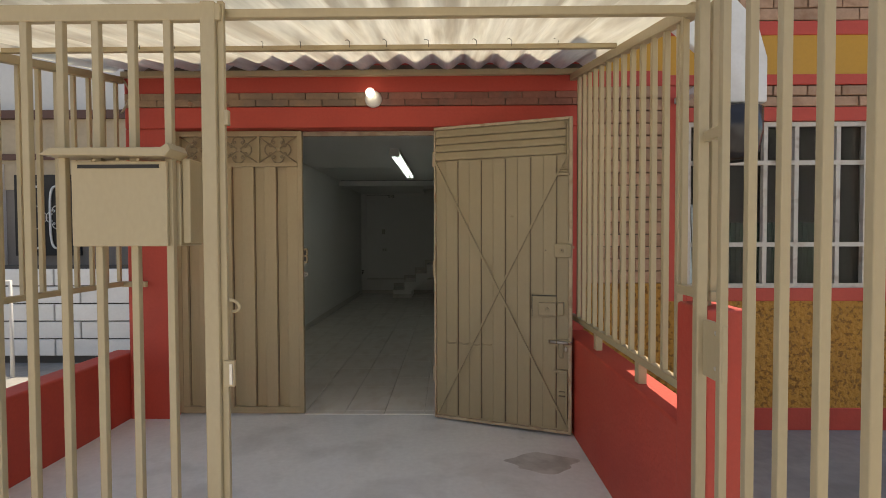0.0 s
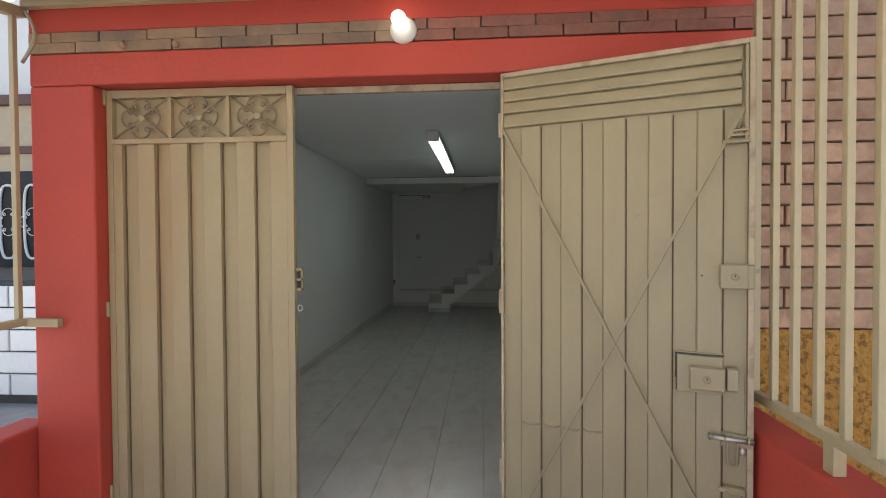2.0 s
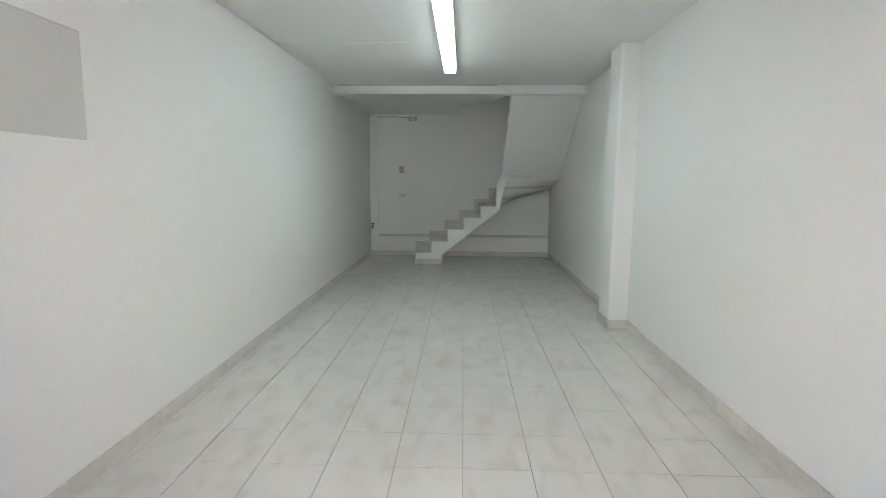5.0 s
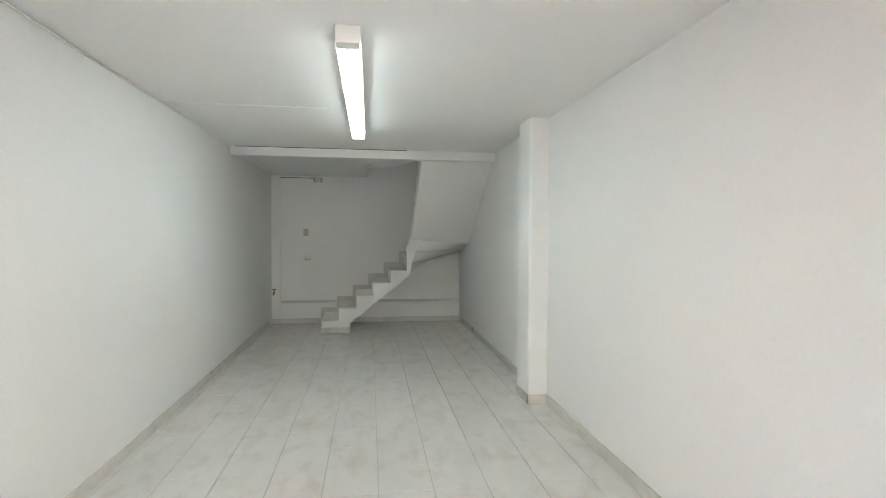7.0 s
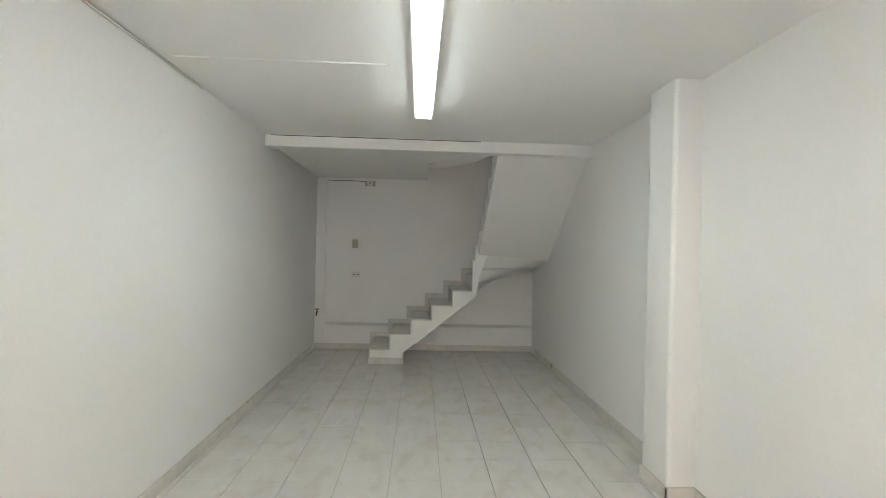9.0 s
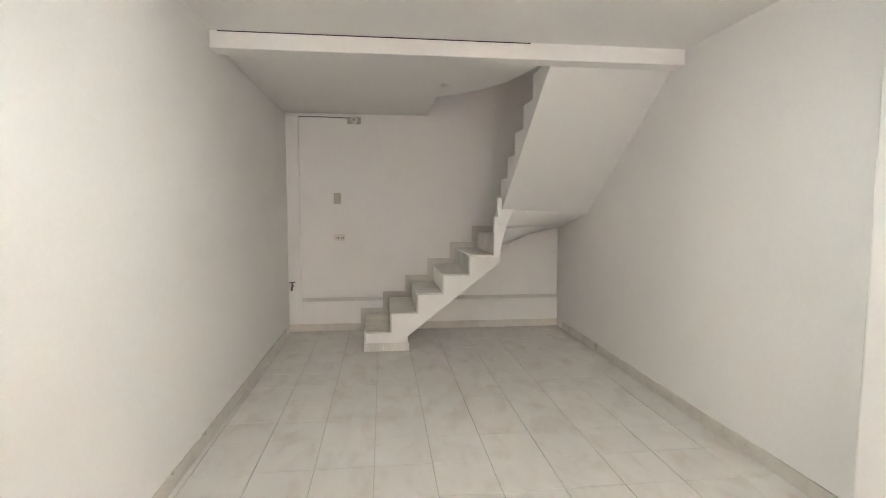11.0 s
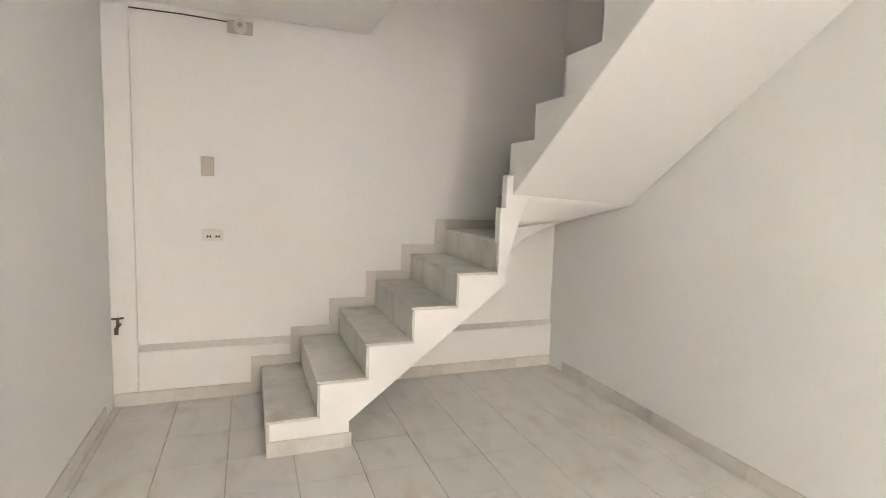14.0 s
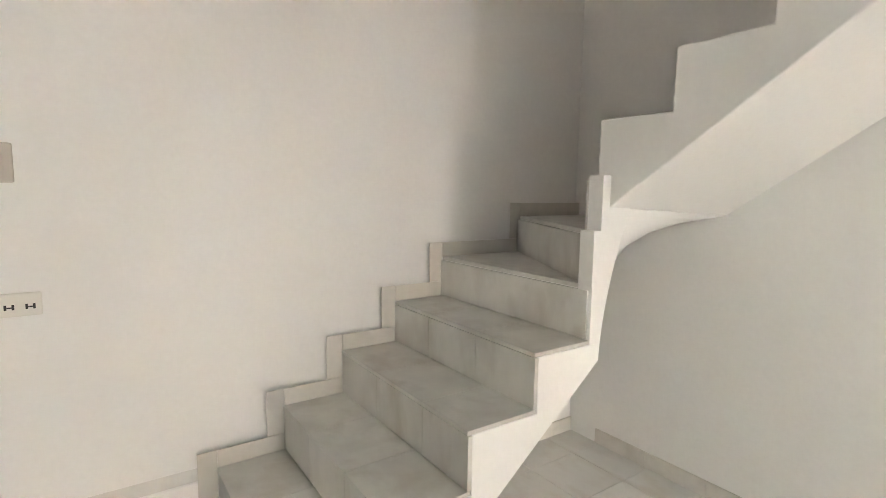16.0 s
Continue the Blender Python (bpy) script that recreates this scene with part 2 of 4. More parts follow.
def thing(name, label, category, group="", kind=""):
    return tagged(new(name), label, category, group, kind)


def box(bm, x0, x1, y0, y1, z0, z1, bevel=0.0):
    v = [bm.verts.new(c) for c in ((x0, y0, z0), (x1, y0, z0), (x1, y1, z0), (x0, y1, z0), (x0, y0, z1), (x1, y0, z1), (x1, y1, z1), (x0, y1, z1))]
    fs = [bm.faces.new([v[i] for i in f]) for f in ((0, 3, 2, 1), (4, 5, 6, 7), (0, 1, 5, 4), (1, 2, 6, 5), (2, 3, 7, 6), (3, 0, 4, 7))]
    if bevel:
        es = list({e for f in fs for e in f.edges})
        bmesh.ops.bevel(bm, geom=es, offset=bevel, segments=2, affect="EDGES", profile=0.5)
    return bm


def boxes(*rows, bevel=0.0):
    bm = bmesh.new()
    for r in rows:
        box(bm, *r, bevel=bevel)
    return bm


def prism(bm, poly, axis, a, b):
    """A polygon in the plane across an axis, pulled from a to b. axis y: poly is (x, z); axis z: (x, y); axis x: (y, z)."""
    def at(p, s):
        return {"x": (s, p[0], p[1]), "y": (p[0], s, p[1]), "z": (p[0], p[1], s)}[axis]
    lo, hi = [bm.verts.new(at(p, a)) for p in poly], [bm.verts.new(at(p, b)) for p in poly]
    bm.faces.new(lo)
    bm.faces.new(hi[::-1])
    for i in range(len(poly)):
        j = (i + 1) % len(poly)
        bm.faces.new((lo[i], hi[i], hi[j], lo[j]))
    return bm


def tube(bm, pts, r, sides=8, closed=False):
    pts = [Vector(p) for p in pts]
    rings = []
    for i, p in enumerate(pts):
        d = (pts[min(i + 1, len(pts) - 1)] - pts[max(i - 1, 0)]).normalized()
        up = Vector((0, 1, 0)) if abs(d.y) < 0.9 else Vector((1, 0, 0))
        u = d.cross(up).normalized()
        w = d.cross(u).normalized()
        rings.append([bm.verts.new(p + r * (math.cos(2 * math.pi * k / sides) * u + math.sin(2 * math.pi * k / sides) * w)) for k in range(sides)])
    for a, b in zip(rings, rings[1:]):
        for k in range(sides):
            bm.faces.new((a[k], a[(k + 1) % sides], b[(k + 1) % sides], b[k]))
    bm.faces.new(rings[0][::-1])
    bm.faces.new(rings[-1])
    return bm


def ball(bm, c, r, squash=(1, 1, 1), seg=16):
    m = Matrix.Translation(c) @ Matrix.Diagonal((r * squash[0], r * squash[1], r * squash[2], 1))
    bmesh.ops.create_uvsphere(bm, u_segments=seg, v_segments=seg // 2, radius=1, matrix=m)
    return bm


def lathe(bm, prof, origin, turn=Matrix.Identity(4), seg=24):
    """prof: (radius, height) up the turned z axis."""
    rings = []
    for r, h in prof:
        rings.append([bm.verts.new(Matrix.Translation(origin) @ turn @ Vector((r * math.cos(2 * math.pi * k / seg), r * math.sin(2 * math.pi * k / seg), h))) for k in range(seg)])
    for a, b in zip(rings, rings[1:]):
        for k in range(seg):
            bm.faces.new((a[k], a[(k + 1) % seg], b[(k + 1) % seg], b[k]))
    bm.faces.new(rings[0][::-1])
    bm.faces.new(rings[-1])
    return bm


def bevelled(ob, width=0.004, segments=2):
    md = ob.modifiers.new("bevel", "BEVEL")
    md.width, md.segments, md.limit_method = width, segments, "ANGLE"
    return ob


# ---- plan ----
XL, XR = -1.5, 1.5            # room walls
Y_FACE, Y_IN, Y_BACK = 4.82, 4.99, 13.0
Z_CEIL, Z_CEIL2, Y_STEP = 2.39, 2.342, 10.64
TOP = 3.55                    # parapet of the house
X_DOOR0, X_DOOR1, Z_DOOR = -1.487, 1.462, 2.15
RISE, Y_STR = 0.18, 12.14

# ---- structure: ground, room ----
ground = tagged(link_mesh("ground", boxes((-400, 400, -400, 400, -0.6, -0.08)), M_GROUND), "rough grey patched street and yard concrete", "ground", kind="structure")
slab = tagged(link_mesh("pavement", boxes((-1.99, 1.60, 0.2, Y_IN, -0.3, -0.005)), M_SLAB), "smooth grey stained concrete porch floor", "floor", kind="structure")
floor = tagged(link_mesh("floor", boxes((XL - 0.12, XR + 0.12, Y_IN, Y_BACK + 0.12, -0.3, -0.008)), M_GROUT), "pale marbled tile floor with dark thin joints", "floor", kind="structure")
wall_left = tagged(link_mesh("wall_left", boxes((XL - 0.15, XL, Y_IN, Y_BACK + 0.15, -0.3, 5.2)), M_WHITE), "plain white painted plaster room wall", "wall", kind="structure")
wall_right = tagged(link_mesh("wall_right", boxes((XR, XR + 0.15, Y_IN, Y_BACK + 0.15, -0.3, 5.2)), M_WHITE), "plain white painted plaster room wall", "wall", kind="structure")
# back wall: recessed field inside a slightly proud border
wall_back = tagged(link_mesh("wall_back", boxes((XL, XR, Y_BACK + 0.030, Y_BACK + 0.15, -0.3, 5.2)), M_WHITE), "white painted back wall with a sunken field", "wall", kind="structure")
border = boxes((XL, -1.365, Y_BACK, Y_BACK + 0.032, 0, 2.31), (-1.365, XR, Y_BACK, Y_BACK + 0.032, 0, 0.325))
bevelled(part("border", border, M_WHITE, wall_back), 0.008, 3)
# ledge sloping up to the sunken field, greyer than the wall
part("ledge", prism(bmesh.new(), [(Y_BACK + 0.003, 0.326), (Y_BACK + 0.0299, 0.326), (Y_BACK + 0.0299, 0.362)], "x", -1.36, XR - 0.002), M_LEDGE, wall_back, "greyer sloped ledge")
pillar = tagged(link_mesh("pillar", boxes((1.337, XR + 0.06, 8.80, 9.13, -0.05, Z_CEIL + 0.06)), M_WHITE), "white painted square wall pilaster on the room wall", "pillar", kind="structure")
bevelled(pillar, 0.025, 4)
ceiling = tagged(link_mesh("ceiling", boxes((XL, XR, Y_IN, Y_STEP + 0.06, Z_CEIL, 2.62)), M_CEIL), "flat white painted plaster ceiling", "ceiling", kind="structure")
beam = tagged(link_mesh("beam", boxes((XL, XR, Y_STEP, Y_STEP + 0.14, 2.287, Z_CEIL + 0.05)), M_CEIL), "low white ceiling beam with a cracked top edge", "beam", kind="structure")
bevelled(beam, 0.006)
part("crack", boxes((XL + 0.05, 0.45, Y_STEP - 0.003, Y_STEP + 0.01, Z_CEIL - 0.007, Z_CEIL - 0.001)), M_CRACK, beam)
# low ceiling with the stairwell opening left out
bm = bmesh.new()
prism(bm, [(XL, Y_STEP + 0.14), (0.60, Y_STEP + 0.14), (0.60, 11.05), (0.50, 11.45), (0.34, 11.75), (0.18, 11.95), (0.0, 12.07), (0.0, Y_BACK + 0.02), (XL, Y_BACK + 0.02)], "z", Z_CEIL2, 2.62)
ceiling2 = tagged(link_mesh("ceiling_low", bm, M_CEIL), "lower white ceiling with an opening for the stairs", "ceiling", kind="structure")
# closed upper storey round the stairwell, and light-blocking roof over the room
upper = thing("upper_storey", "plain white walls of the storey above the stairs", "wall", kind="structure")
part("upper_wall", boxes((-0.62, 0.3, 9.3, 9.42, 2.62, 5.2), (0.3, XR, 9.3, 9.42, 2.62, 5.2)), M_WHITE, upper)
part("upper_wall", boxes((-0.62, -0.5, 9.42, Y_BACK + 0.02, 2.62, 5.2)), M_WHITE, upper)
# upper storey's roof; an unseen hole over the landing, added to light the stairwell
part("upper_ceiling", boxes((-0.62, XR + 0.1, 9.3, 9.92, 5.2, 5.3), (-0.62, XR + 0.1, 10.10, Y_BACK + 0.15, 5.2, 5.3), (-0.62, 0.2, 9.92, 10.10, 5.2, 5.3), (0.50, XR + 0.1, 9.92, 10.10, 5.2, 5.3)), M_CEIL, upper)
# unseen slab, added so no light leaks in above the ceiling
light_block_slab = tagged(link_mesh("roof", boxes((XL - 0.15, XR + 0.15, Y_IN, 9.3, 2.63, 2.75)), M_SLAB), "unseen flat concrete slab added above the room to block light", "roof", kind="structure")

# ceiling strip (patched joint) across to the lamp, and along the wall
bm = bmesh.new()
prism(bm, [(8.755, Z_CEIL + 0.002), (8.763, Z_CEIL - 0.006), (8.783, Z_CEIL - 0.006), (8.791, Z_CEIL + 0.002)], "x", XL, -0.28)
tagged(link_mesh("trim", bm, M_CEIL), "thin raised white plaster seam on the ceiling", "trim", kind="structure")
bm = bmesh.new()
tube(bm, [(XL + 0.012, y, Z_CEIL - 0.012 + 0.004 * math.sin(y * 3)) for y in np.linspace(5.4, 9.3, 24)], 0.007, 6)
tagged(link_mesh("trim_corner", bm, M_PLASTIC, smooth=True), "thin white cable run in the ceiling corner", "cable", kind="structure")


# ---- facade ----
facade = thing("wall_front", "red, ochre and brick front of the house", "wall", kind="structure")
core = boxes((XL - 0.30, X_DOOR0 - 0.006, Y_FACE + 0.02, Y_IN, -0.3, Z_DOOR + 0.006), (X_DOOR1 + 0.006, 2.295, Y_FACE + 0.02, Y_IN, -0.3, Z_DOOR + 0.006),
             (XL - 0.30, 2.295, Y_FACE + 0.02, Y_IN, Z_DOOR + 0.006, TOP),
             (2.295, 3.62, Y_FACE + 0.02, Y_IN, -0.3, 0.962), (2.295, 3.62, Y_FACE + 0.02, Y_IN, 2.175, TOP), (3.62, 4.7, Y_FACE + 0.02, Y_IN, -0.3, TOP))
part("wall_core", core, M_MORTAR, facade)
part("inner_face", boxes((XL, X_DOOR0 + 0.0, Y_IN, Y_IN + 0.012, 0, Z_DOOR), (X_DOOR1, XR, Y_IN, Y_IN + 0.012, 0, Z_DOOR), (XL, XR, Y_IN, Y_IN + 0.012, Z_DOOR, Z_CEIL)), M_WHITE, facade)
red = boxes((-1.812, X_DOOR0, Y_FACE, Y_FACE + 0.15, -0.08, Z_DOOR), bevel=0.0)
bevelled(part("red_pier", red, M_RED, facade), 0.012, 3)
bevelled(part("red_pier", boxes((X_DOOR1, 1.56, Y_FACE, Y_FACE + 0.15, -0.08, Z_DOOR)), M_RED, facade), 0.01, 3)
bevelled(part("red_band", boxes((-1.812, 1.56, Y_FACE, Y_FACE + 0.15, Z_DOOR, 2.304)), M_RED, facade), 0.01, 3)
bevelled(part("red_band", boxes((-1.812, 1.56, Y_FACE, Y_FACE + 0.15, 2.404, 2.53)), M_RED, facade), 0.006)
bevelled(part("red_band", boxes((1.56, 2.157, Y_FACE, Y_FACE + 0.02, 2.435, 2.545)), M_RED, facade), 0.004)
bevelled(part("red_band", boxes((2.157, 2.30, Y_FACE - 0.012, Y_FACE + 0.02, 0.87, 2.43)), M_RED, facade), 0.006)
bevelled(part("red_band", boxes((2.30, 4.7, Y_FACE - 0.012, Y_FACE + 0.02, 0.87, 0.966)), M_RED, facade), 0.006)
bevelled(part("red_band", boxes((1.56, 4.7, Y_FACE - 0.012, Y_FACE + 0.02, -0.08, 0.085)), M_RED, facade), 0.006)
bevelled(part("red_band", boxes((2.30, 4.7, Y_FACE - 0.012, Y_FACE + 0.02, 2.175, 2.275)), M_RED, facade), 0.006)
bevelled(part("red_band", boxes((2.157, 4.7, Y_FACE - 0.010, Y_FACE + 0.02, 2.435, 2.51)), M_RED, facade), 0.006)
bevelled(part("red_band", boxes((1.56, 4.7, Y_FACE - 0.010, Y_FACE + 0.02, 2.79, 2.89)), M_RED, facade), 0.006)
part("ochre_panel", boxes((1.56, 2.30, Y_FACE - 0.004, Y_FACE + 0.02, 0.085, 0.87), (1.56, 2.157, Y_FACE - 0.004, Y_FACE + 0.02, 0.87, 1.0), (2.30, 4.7, Y_FACE - 0.004, Y_FACE + 0.02, 0.085, 0.87)), M_OCHRE, facade)
part("ochre_band", boxes((1.56, 2.157, Y_FACE, Y_FACE + 0.02, 2.545, 2.79), (2.157, 4.7, Y_FACE, Y_FACE + 0.02, 2.51, 2.79)), M_OCHRE_S, facade)
# dark strip painting the shade in the gaps under the corrugations
part("eave_shade", boxes((-1.812, 1.56, Y_FACE + 0.006, Y_FACE + 0.02, 2.53, 2.60)), M_MORTAR, facade)
part("wall_upper", boxes((-1.812, 1.56, Y_FACE + 0.004, Y_FACE + 0.02, 2.60, TOP)), M_RED, facade)
part("red_wall_end", boxes((3.62, 4.7, Y_FACE - 0.006, Y_FACE + 0.02, 0.966, 2.175)), M_RED, facade)

# window in the facade
window = thing("window_1", "steel window with white peeling bars and dark panes", "window", kind="structure")
rows = [(x - 0.015, x + 0.015, Y_FACE + 0.01, Y_FACE + 0.045, 0.966, 2.171) for x in (2.32, 2.60, 2.875, 3.10, 3.40, 3.60)]
part("window_frame", boxes(*rows), M_WINBAR, window)
rows = [(2.30, 3.62, Y_FACE + 0.006, Y_FACE + 0.04, z - 0.016, z + 0.016) for z in (0.982, 1.283, 1.877, 2.155)]
part("window_bar", boxes(*rows), M_WINBAR, window)
for i, (a, b) in enumerate(((2.32, 2.60), (2.60, 2.875), (2.875, 3.10), (3.10, 3.40), (3.40, 3.60))):
    for z0, z1 in ((0.99, 1.275), (1.29, 1.87), (1.885, 2.15)):
        p = part("pane", boxes((a + 0.015, b - 0.015, Y_FACE + 0.05, Y_FACE + 0.055, z0, z1)), M_GLASS, window)
        p.visible_shadow = False
# plain box behind the panes, with dimness put into its dark wall colour
side_room = thing("side_room", "room box behind the barred window, its dimness painted on", "room", kind="structure")
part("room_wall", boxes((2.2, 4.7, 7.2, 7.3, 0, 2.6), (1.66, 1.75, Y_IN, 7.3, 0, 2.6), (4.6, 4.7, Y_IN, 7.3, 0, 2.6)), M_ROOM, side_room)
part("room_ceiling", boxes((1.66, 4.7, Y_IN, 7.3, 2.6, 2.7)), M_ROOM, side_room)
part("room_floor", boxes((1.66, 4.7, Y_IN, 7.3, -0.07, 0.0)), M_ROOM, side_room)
# dark green sheet that imitates the green reflection low in the panes
pane_green = thing("curtain", "dark green pleated sheet imitating a reflection in the panes", "curtain")
bm = bmesh.new()
prism(bm, [(2.75 + 0.02 * i, Y_IN + 0.12 + 0.012 * (-1) ** i) for i in range(42)] + [(2.75 + 0.02 * i, Y_IN + 0.13 + 0.012 * (-1) ** i) for i in range(41, -1, -1)], "z", 0.03, 1.45)
part("reflection_sheet", bm, M_GREENREFLECTION, pane_green)
blind = thing("window_blind", "leaning white blind slats behind the window bars", "blind")
for i in range(7):
    bm = bmesh.new()
    x = 2.33 + i * 0.033
    prism(bm, [(x, 0.985), (x + 0.022, 0.985), (x + 0.022 - 0.03, 1.62 - 0.02 * i), (x - 0.03, 1.62 - 0.02 * i)], "y", Y_FACE + 0.07, Y_FACE + 0.076)
    part("slat", bm, M_BLIND, blind)

# ---- porch: side walls, fences, roof ----
lw = tagged(link_mesh("low_wall_left", boxes((-1.985, -1.816, 1.6, Y_FACE + 0.12, -0.3, 0.49)), M_RED), "low red painted plaster porch wall", "wall", kind="structure")
bevelled(lw, 0.015, 3)
rw = tagged(link_mesh("low_wall_right", boxes((1.415, 1.575, 2.93, Y_FACE, -0.3, 0.66)), M_RED), "low red painted plaster porch wall under the railing", "wall", kind="structure")
bevelled(rw, 0.012, 3)
gp = tagged(link_mesh("gate_pier", boxes((1.41, 1.545, 2.74, 2.96, -0.3, 1.115)), M_RED), "short red painted masonry gate pier", "pillar", kind="structure")
bevelled(gp, 0.012, 3)


def roof_z(y):
    return 2.205 + (y - 2.82) * 0.186


def fence_rail(bm, x, y0, z0, y1, z1, w=0.035, h=0.035):
    v = [bm.verts.new((x + sx * w / 2, y, z + sz * h / 2)) for y, z in ((y0, z0), (y1, z1)) for sx, sz in ((-1, -1), (1, -1), (1, 1), (-1, 1))]
    for f in ((0, 1, 2, 3), (7, 6, 5, 4), (0, 4, 5, 1), (1, 5, 6, 2), (2, 6, 7, 3), (3, 7, 4, 0)):
        bm.faces.new([v[i] for i in f])
    return bm


def side_fence(x, y0, zlow, bars, label):
    f = thing("railing", label, "railing", group="porch railings")
    bevelled(part("top_rail", fence_rail(bmesh.new(), x, y0, roof_z(y0) - 0.055, Y_FACE - 0.002, roof_z(Y_FACE) - 0.075, 0.05, 0.05), M_BEIGE, f), 0.004)
    bevelled(part("bottom_rail", fence_rail(bmesh.new(), x, y0, zlow, Y_FACE - 0.002, zlow - 0.01), M_BEIGE, f), 0.003)
    for y in bars:
        bevelled(part("bar", boxes((x - 0.0125, x + 0.0125, y - 0.0125, y + 0.0125, zlow + 0.01, roof_z(y) - 0.075)), M_BEIGE, f), 0.003)
    return f


fr = side_fence(1.475, 2.95, 0.775, [4.638 - 0.129 * i for i in range(13)], "beige painted steel bar railing above the porch wall")
for y in (3.48, 4.17):
    bevelled(part("foot", boxes((1.455, 1.495, y - 0.025, y + 0.025, 0.66, 0.762)), M_BEIGE, fr), 0.003)
fl = side_fence(-1.835, 2.0, 1.02, [4.76 - 0.14 * i for i in range(20)], "beige painted steel bar railing beside the porch")
bevelled(part("bracket", boxes((-1.835, -1.66, Y_FACE - 0.035, Y_FACE - 0.002, 0.985, 1.025)), M_BEIGE, fl), 0.003)

rail2 = thing("pier_railing", "short beige steel railing on the red gate pier", "railing", group="porch railings")
bevelled(part("bottom_rail", boxes((1.44, 1.475, 2.775, 3.04, 1.135, 1.17)), M_BEIGE, rail2), 0.003)
bevelled(part("foot", boxes((1.443, 1.472, 2.83, 2.86, 1.115, 1.137)), M_BEIGE, rail2), 0.002)
for y in (2.80, 2.905, 3.015):
    bevelled(part("bar", boxes((1.445, 1.470, y - 0.0125, y + 0.0125, 1.168, roof_z(y) - 0.07)), M_BEIGE, rail2), 0.003)

# corrugated roof sheet
bm = bmesh.new()
xs = np.linspace(-1.92, 1.60, 290)
ys = [2.72, 3.4, 4.1, Y_FACE - 0.003]
grid = [[bm.verts.new((x, y, roof_z(y) + 0.012 + 0.027 * math.sin(2 * math.pi * x / 0.205))) for x in xs] for y in ys]
for a, b in zip(grid, grid[1:]):
    for i in range(len(xs) - 1):
        bm.faces.new((a[i], a[i + 1], b[i + 1], b[i]))
porch_roof = tagged(link_mesh("porch_roof", bm, M_ROOF, smooth=True), "translucent corrugated porch roof sheet", "roof")
md = porch_roof.modifiers.new("solid", "SOLIDIFY")
md.thickness = 0.004
frame_roof = thing("roof_frame", "beige steel beams carrying the porch roof", "beam")
bevelled(part("cross_beam", boxes((-1.81, 1.455, 3.785, 3.812, 2.338, 2.364)), M_BEIGE, frame_roof), 0.003)
bevelled(part("front_beam", boxes((-1.86, 1.50, 2.845, 2.877, 2.112, 2.142)), M_BEIGE, frame_roof), 0.004)
bevelled(part("wall_beam", boxes((-1.812, 1.56, Y_FACE - 0.045, Y_FACE - 0.003, 2.515, 2.555)), M_BEIGE, frame_roof), 0.003)
for i in range(12):
    x = -1.3 + i * 0.222 + 0.02 * math.sin(i * 2.3)
    bm = bmesh.new()
    tube(bm, [(x, 3.782, 2.35), (x + 0.002, 3.780, 2.378), (x - 0.010, 3.780, 2.388), (x - 0.022, 3.782, 2.386)], 0.0016, 5)
    part("hook", bm, M_DARK, frame_roof, "thin dark wire hook")

# ---- gate ----
gate = thing("gate", "closed beige steel bar gate leaf carrying the mailbox", "gate", group="gate leaves")
for i in range(12):
    x = -0.378 - 0.1225 * i
    if x > -1.8:
        bevelled(part("bar", boxes((x - 0.0125, x + 0.0125, 2.803, 2.828, 0.10, 2.09)), M_BEIGE, gate), 0.003)
bevelled(part("top_rail", boxes((-1.80, -0.195, 2.800, 2.832, 2.086, 2.142)), M_BEIGE, gate), 0.004)
bevelled(part("bottom_rail", boxes((-1.80, -0.195, 2.800, 2.832, 0.05, 0.10)), M_BEIGE, gate), 0.004)
bevelled(part("stile", boxes((-0.262, -0.212, 2.797, 2.835, 0.05, 2.148)), M_BEIGE, gate), 0.004)
bevelled(part("stop_strip", boxes((-0.212, -0.190, 2.815, 2.835, 0.05, 2.155)), M_BEIGE, gate), 0.003)
bm = bmesh.new()
tube(bm, [(-0.182 + 0.03 * math.sin(a), 2.825 - 0.012 * math.cos(a), 1.118 + 0.022 * math.cos(a)) for a in np.linspace(0, math.pi, 10)], 0.006, 8)
part("loop_handle", bm, M_BEIGE, gate, smooth=True)
bevelled(part("lock_plate", boxes((-0.205, -0.165, 2.806, 2.823, 0.84, 0.93)), M_BEIGE, gate), 0.003)
part("keeper", boxes((-0.18, -0.170, 2.80, 2.808, 0.85, 0.92)), M_STEEL, gate, "small steel latch keeper")
bevelled(part("hinge", boxes((-0.186, -0.172, 2.80, 2.822, 1.735, 1.785)), M_BEIGE, gate), 0.003)

mailbox = thing("mailbox", "beige painted sheet metal mailbox with a dark slot on the gate", "mailbox")
bevelled(part("body", boxes((-0.735, -0.355, 2.832, 2.98, 1.325, 1.61)), M_BEIGE, mailbox), 0.004)
bevelled(part("front", boxes((-0.70, -0.375, 2.784, 2.799, 1.325, 1.612)), M_BEIGE, mailbox), 0.004)
bm = bmesh.new()
prism(bm, [(-0.78, 1.628), (-0.745, 1.652), (-0.372, 1.652), (-0.352, 1.668), (-0.340, 1.645), (-0.36, 1.622)], "y", 2.745, 2.86)
bevelled(part("lid", bm, M_BEIGE, mailbox), 0.003)
part("slot", boxes((-0.675, -0.40, 2.780, 2.7845, 1.588, 1.600)), M_DARK, mailbox, "dark letter slot")
for x in (-0.62, -0.54, -0.47):
    bm = bmesh.new()
    lathe(bm, [(0.006, 0), (0.006, 0.003), (0.003, 0.005)], (x, 2.7845, 1.617), Matrix.Rotation(math.pi / 2, 4, "X"), 10)
    part("rivet", bm, M_BEIGE, mailbox)
bevelled(part("hood", boxes((-0.352, -0.325, 2.84, 2.98, 1.335, 1.628)), M_BEIGE, mailbox), 0.004)

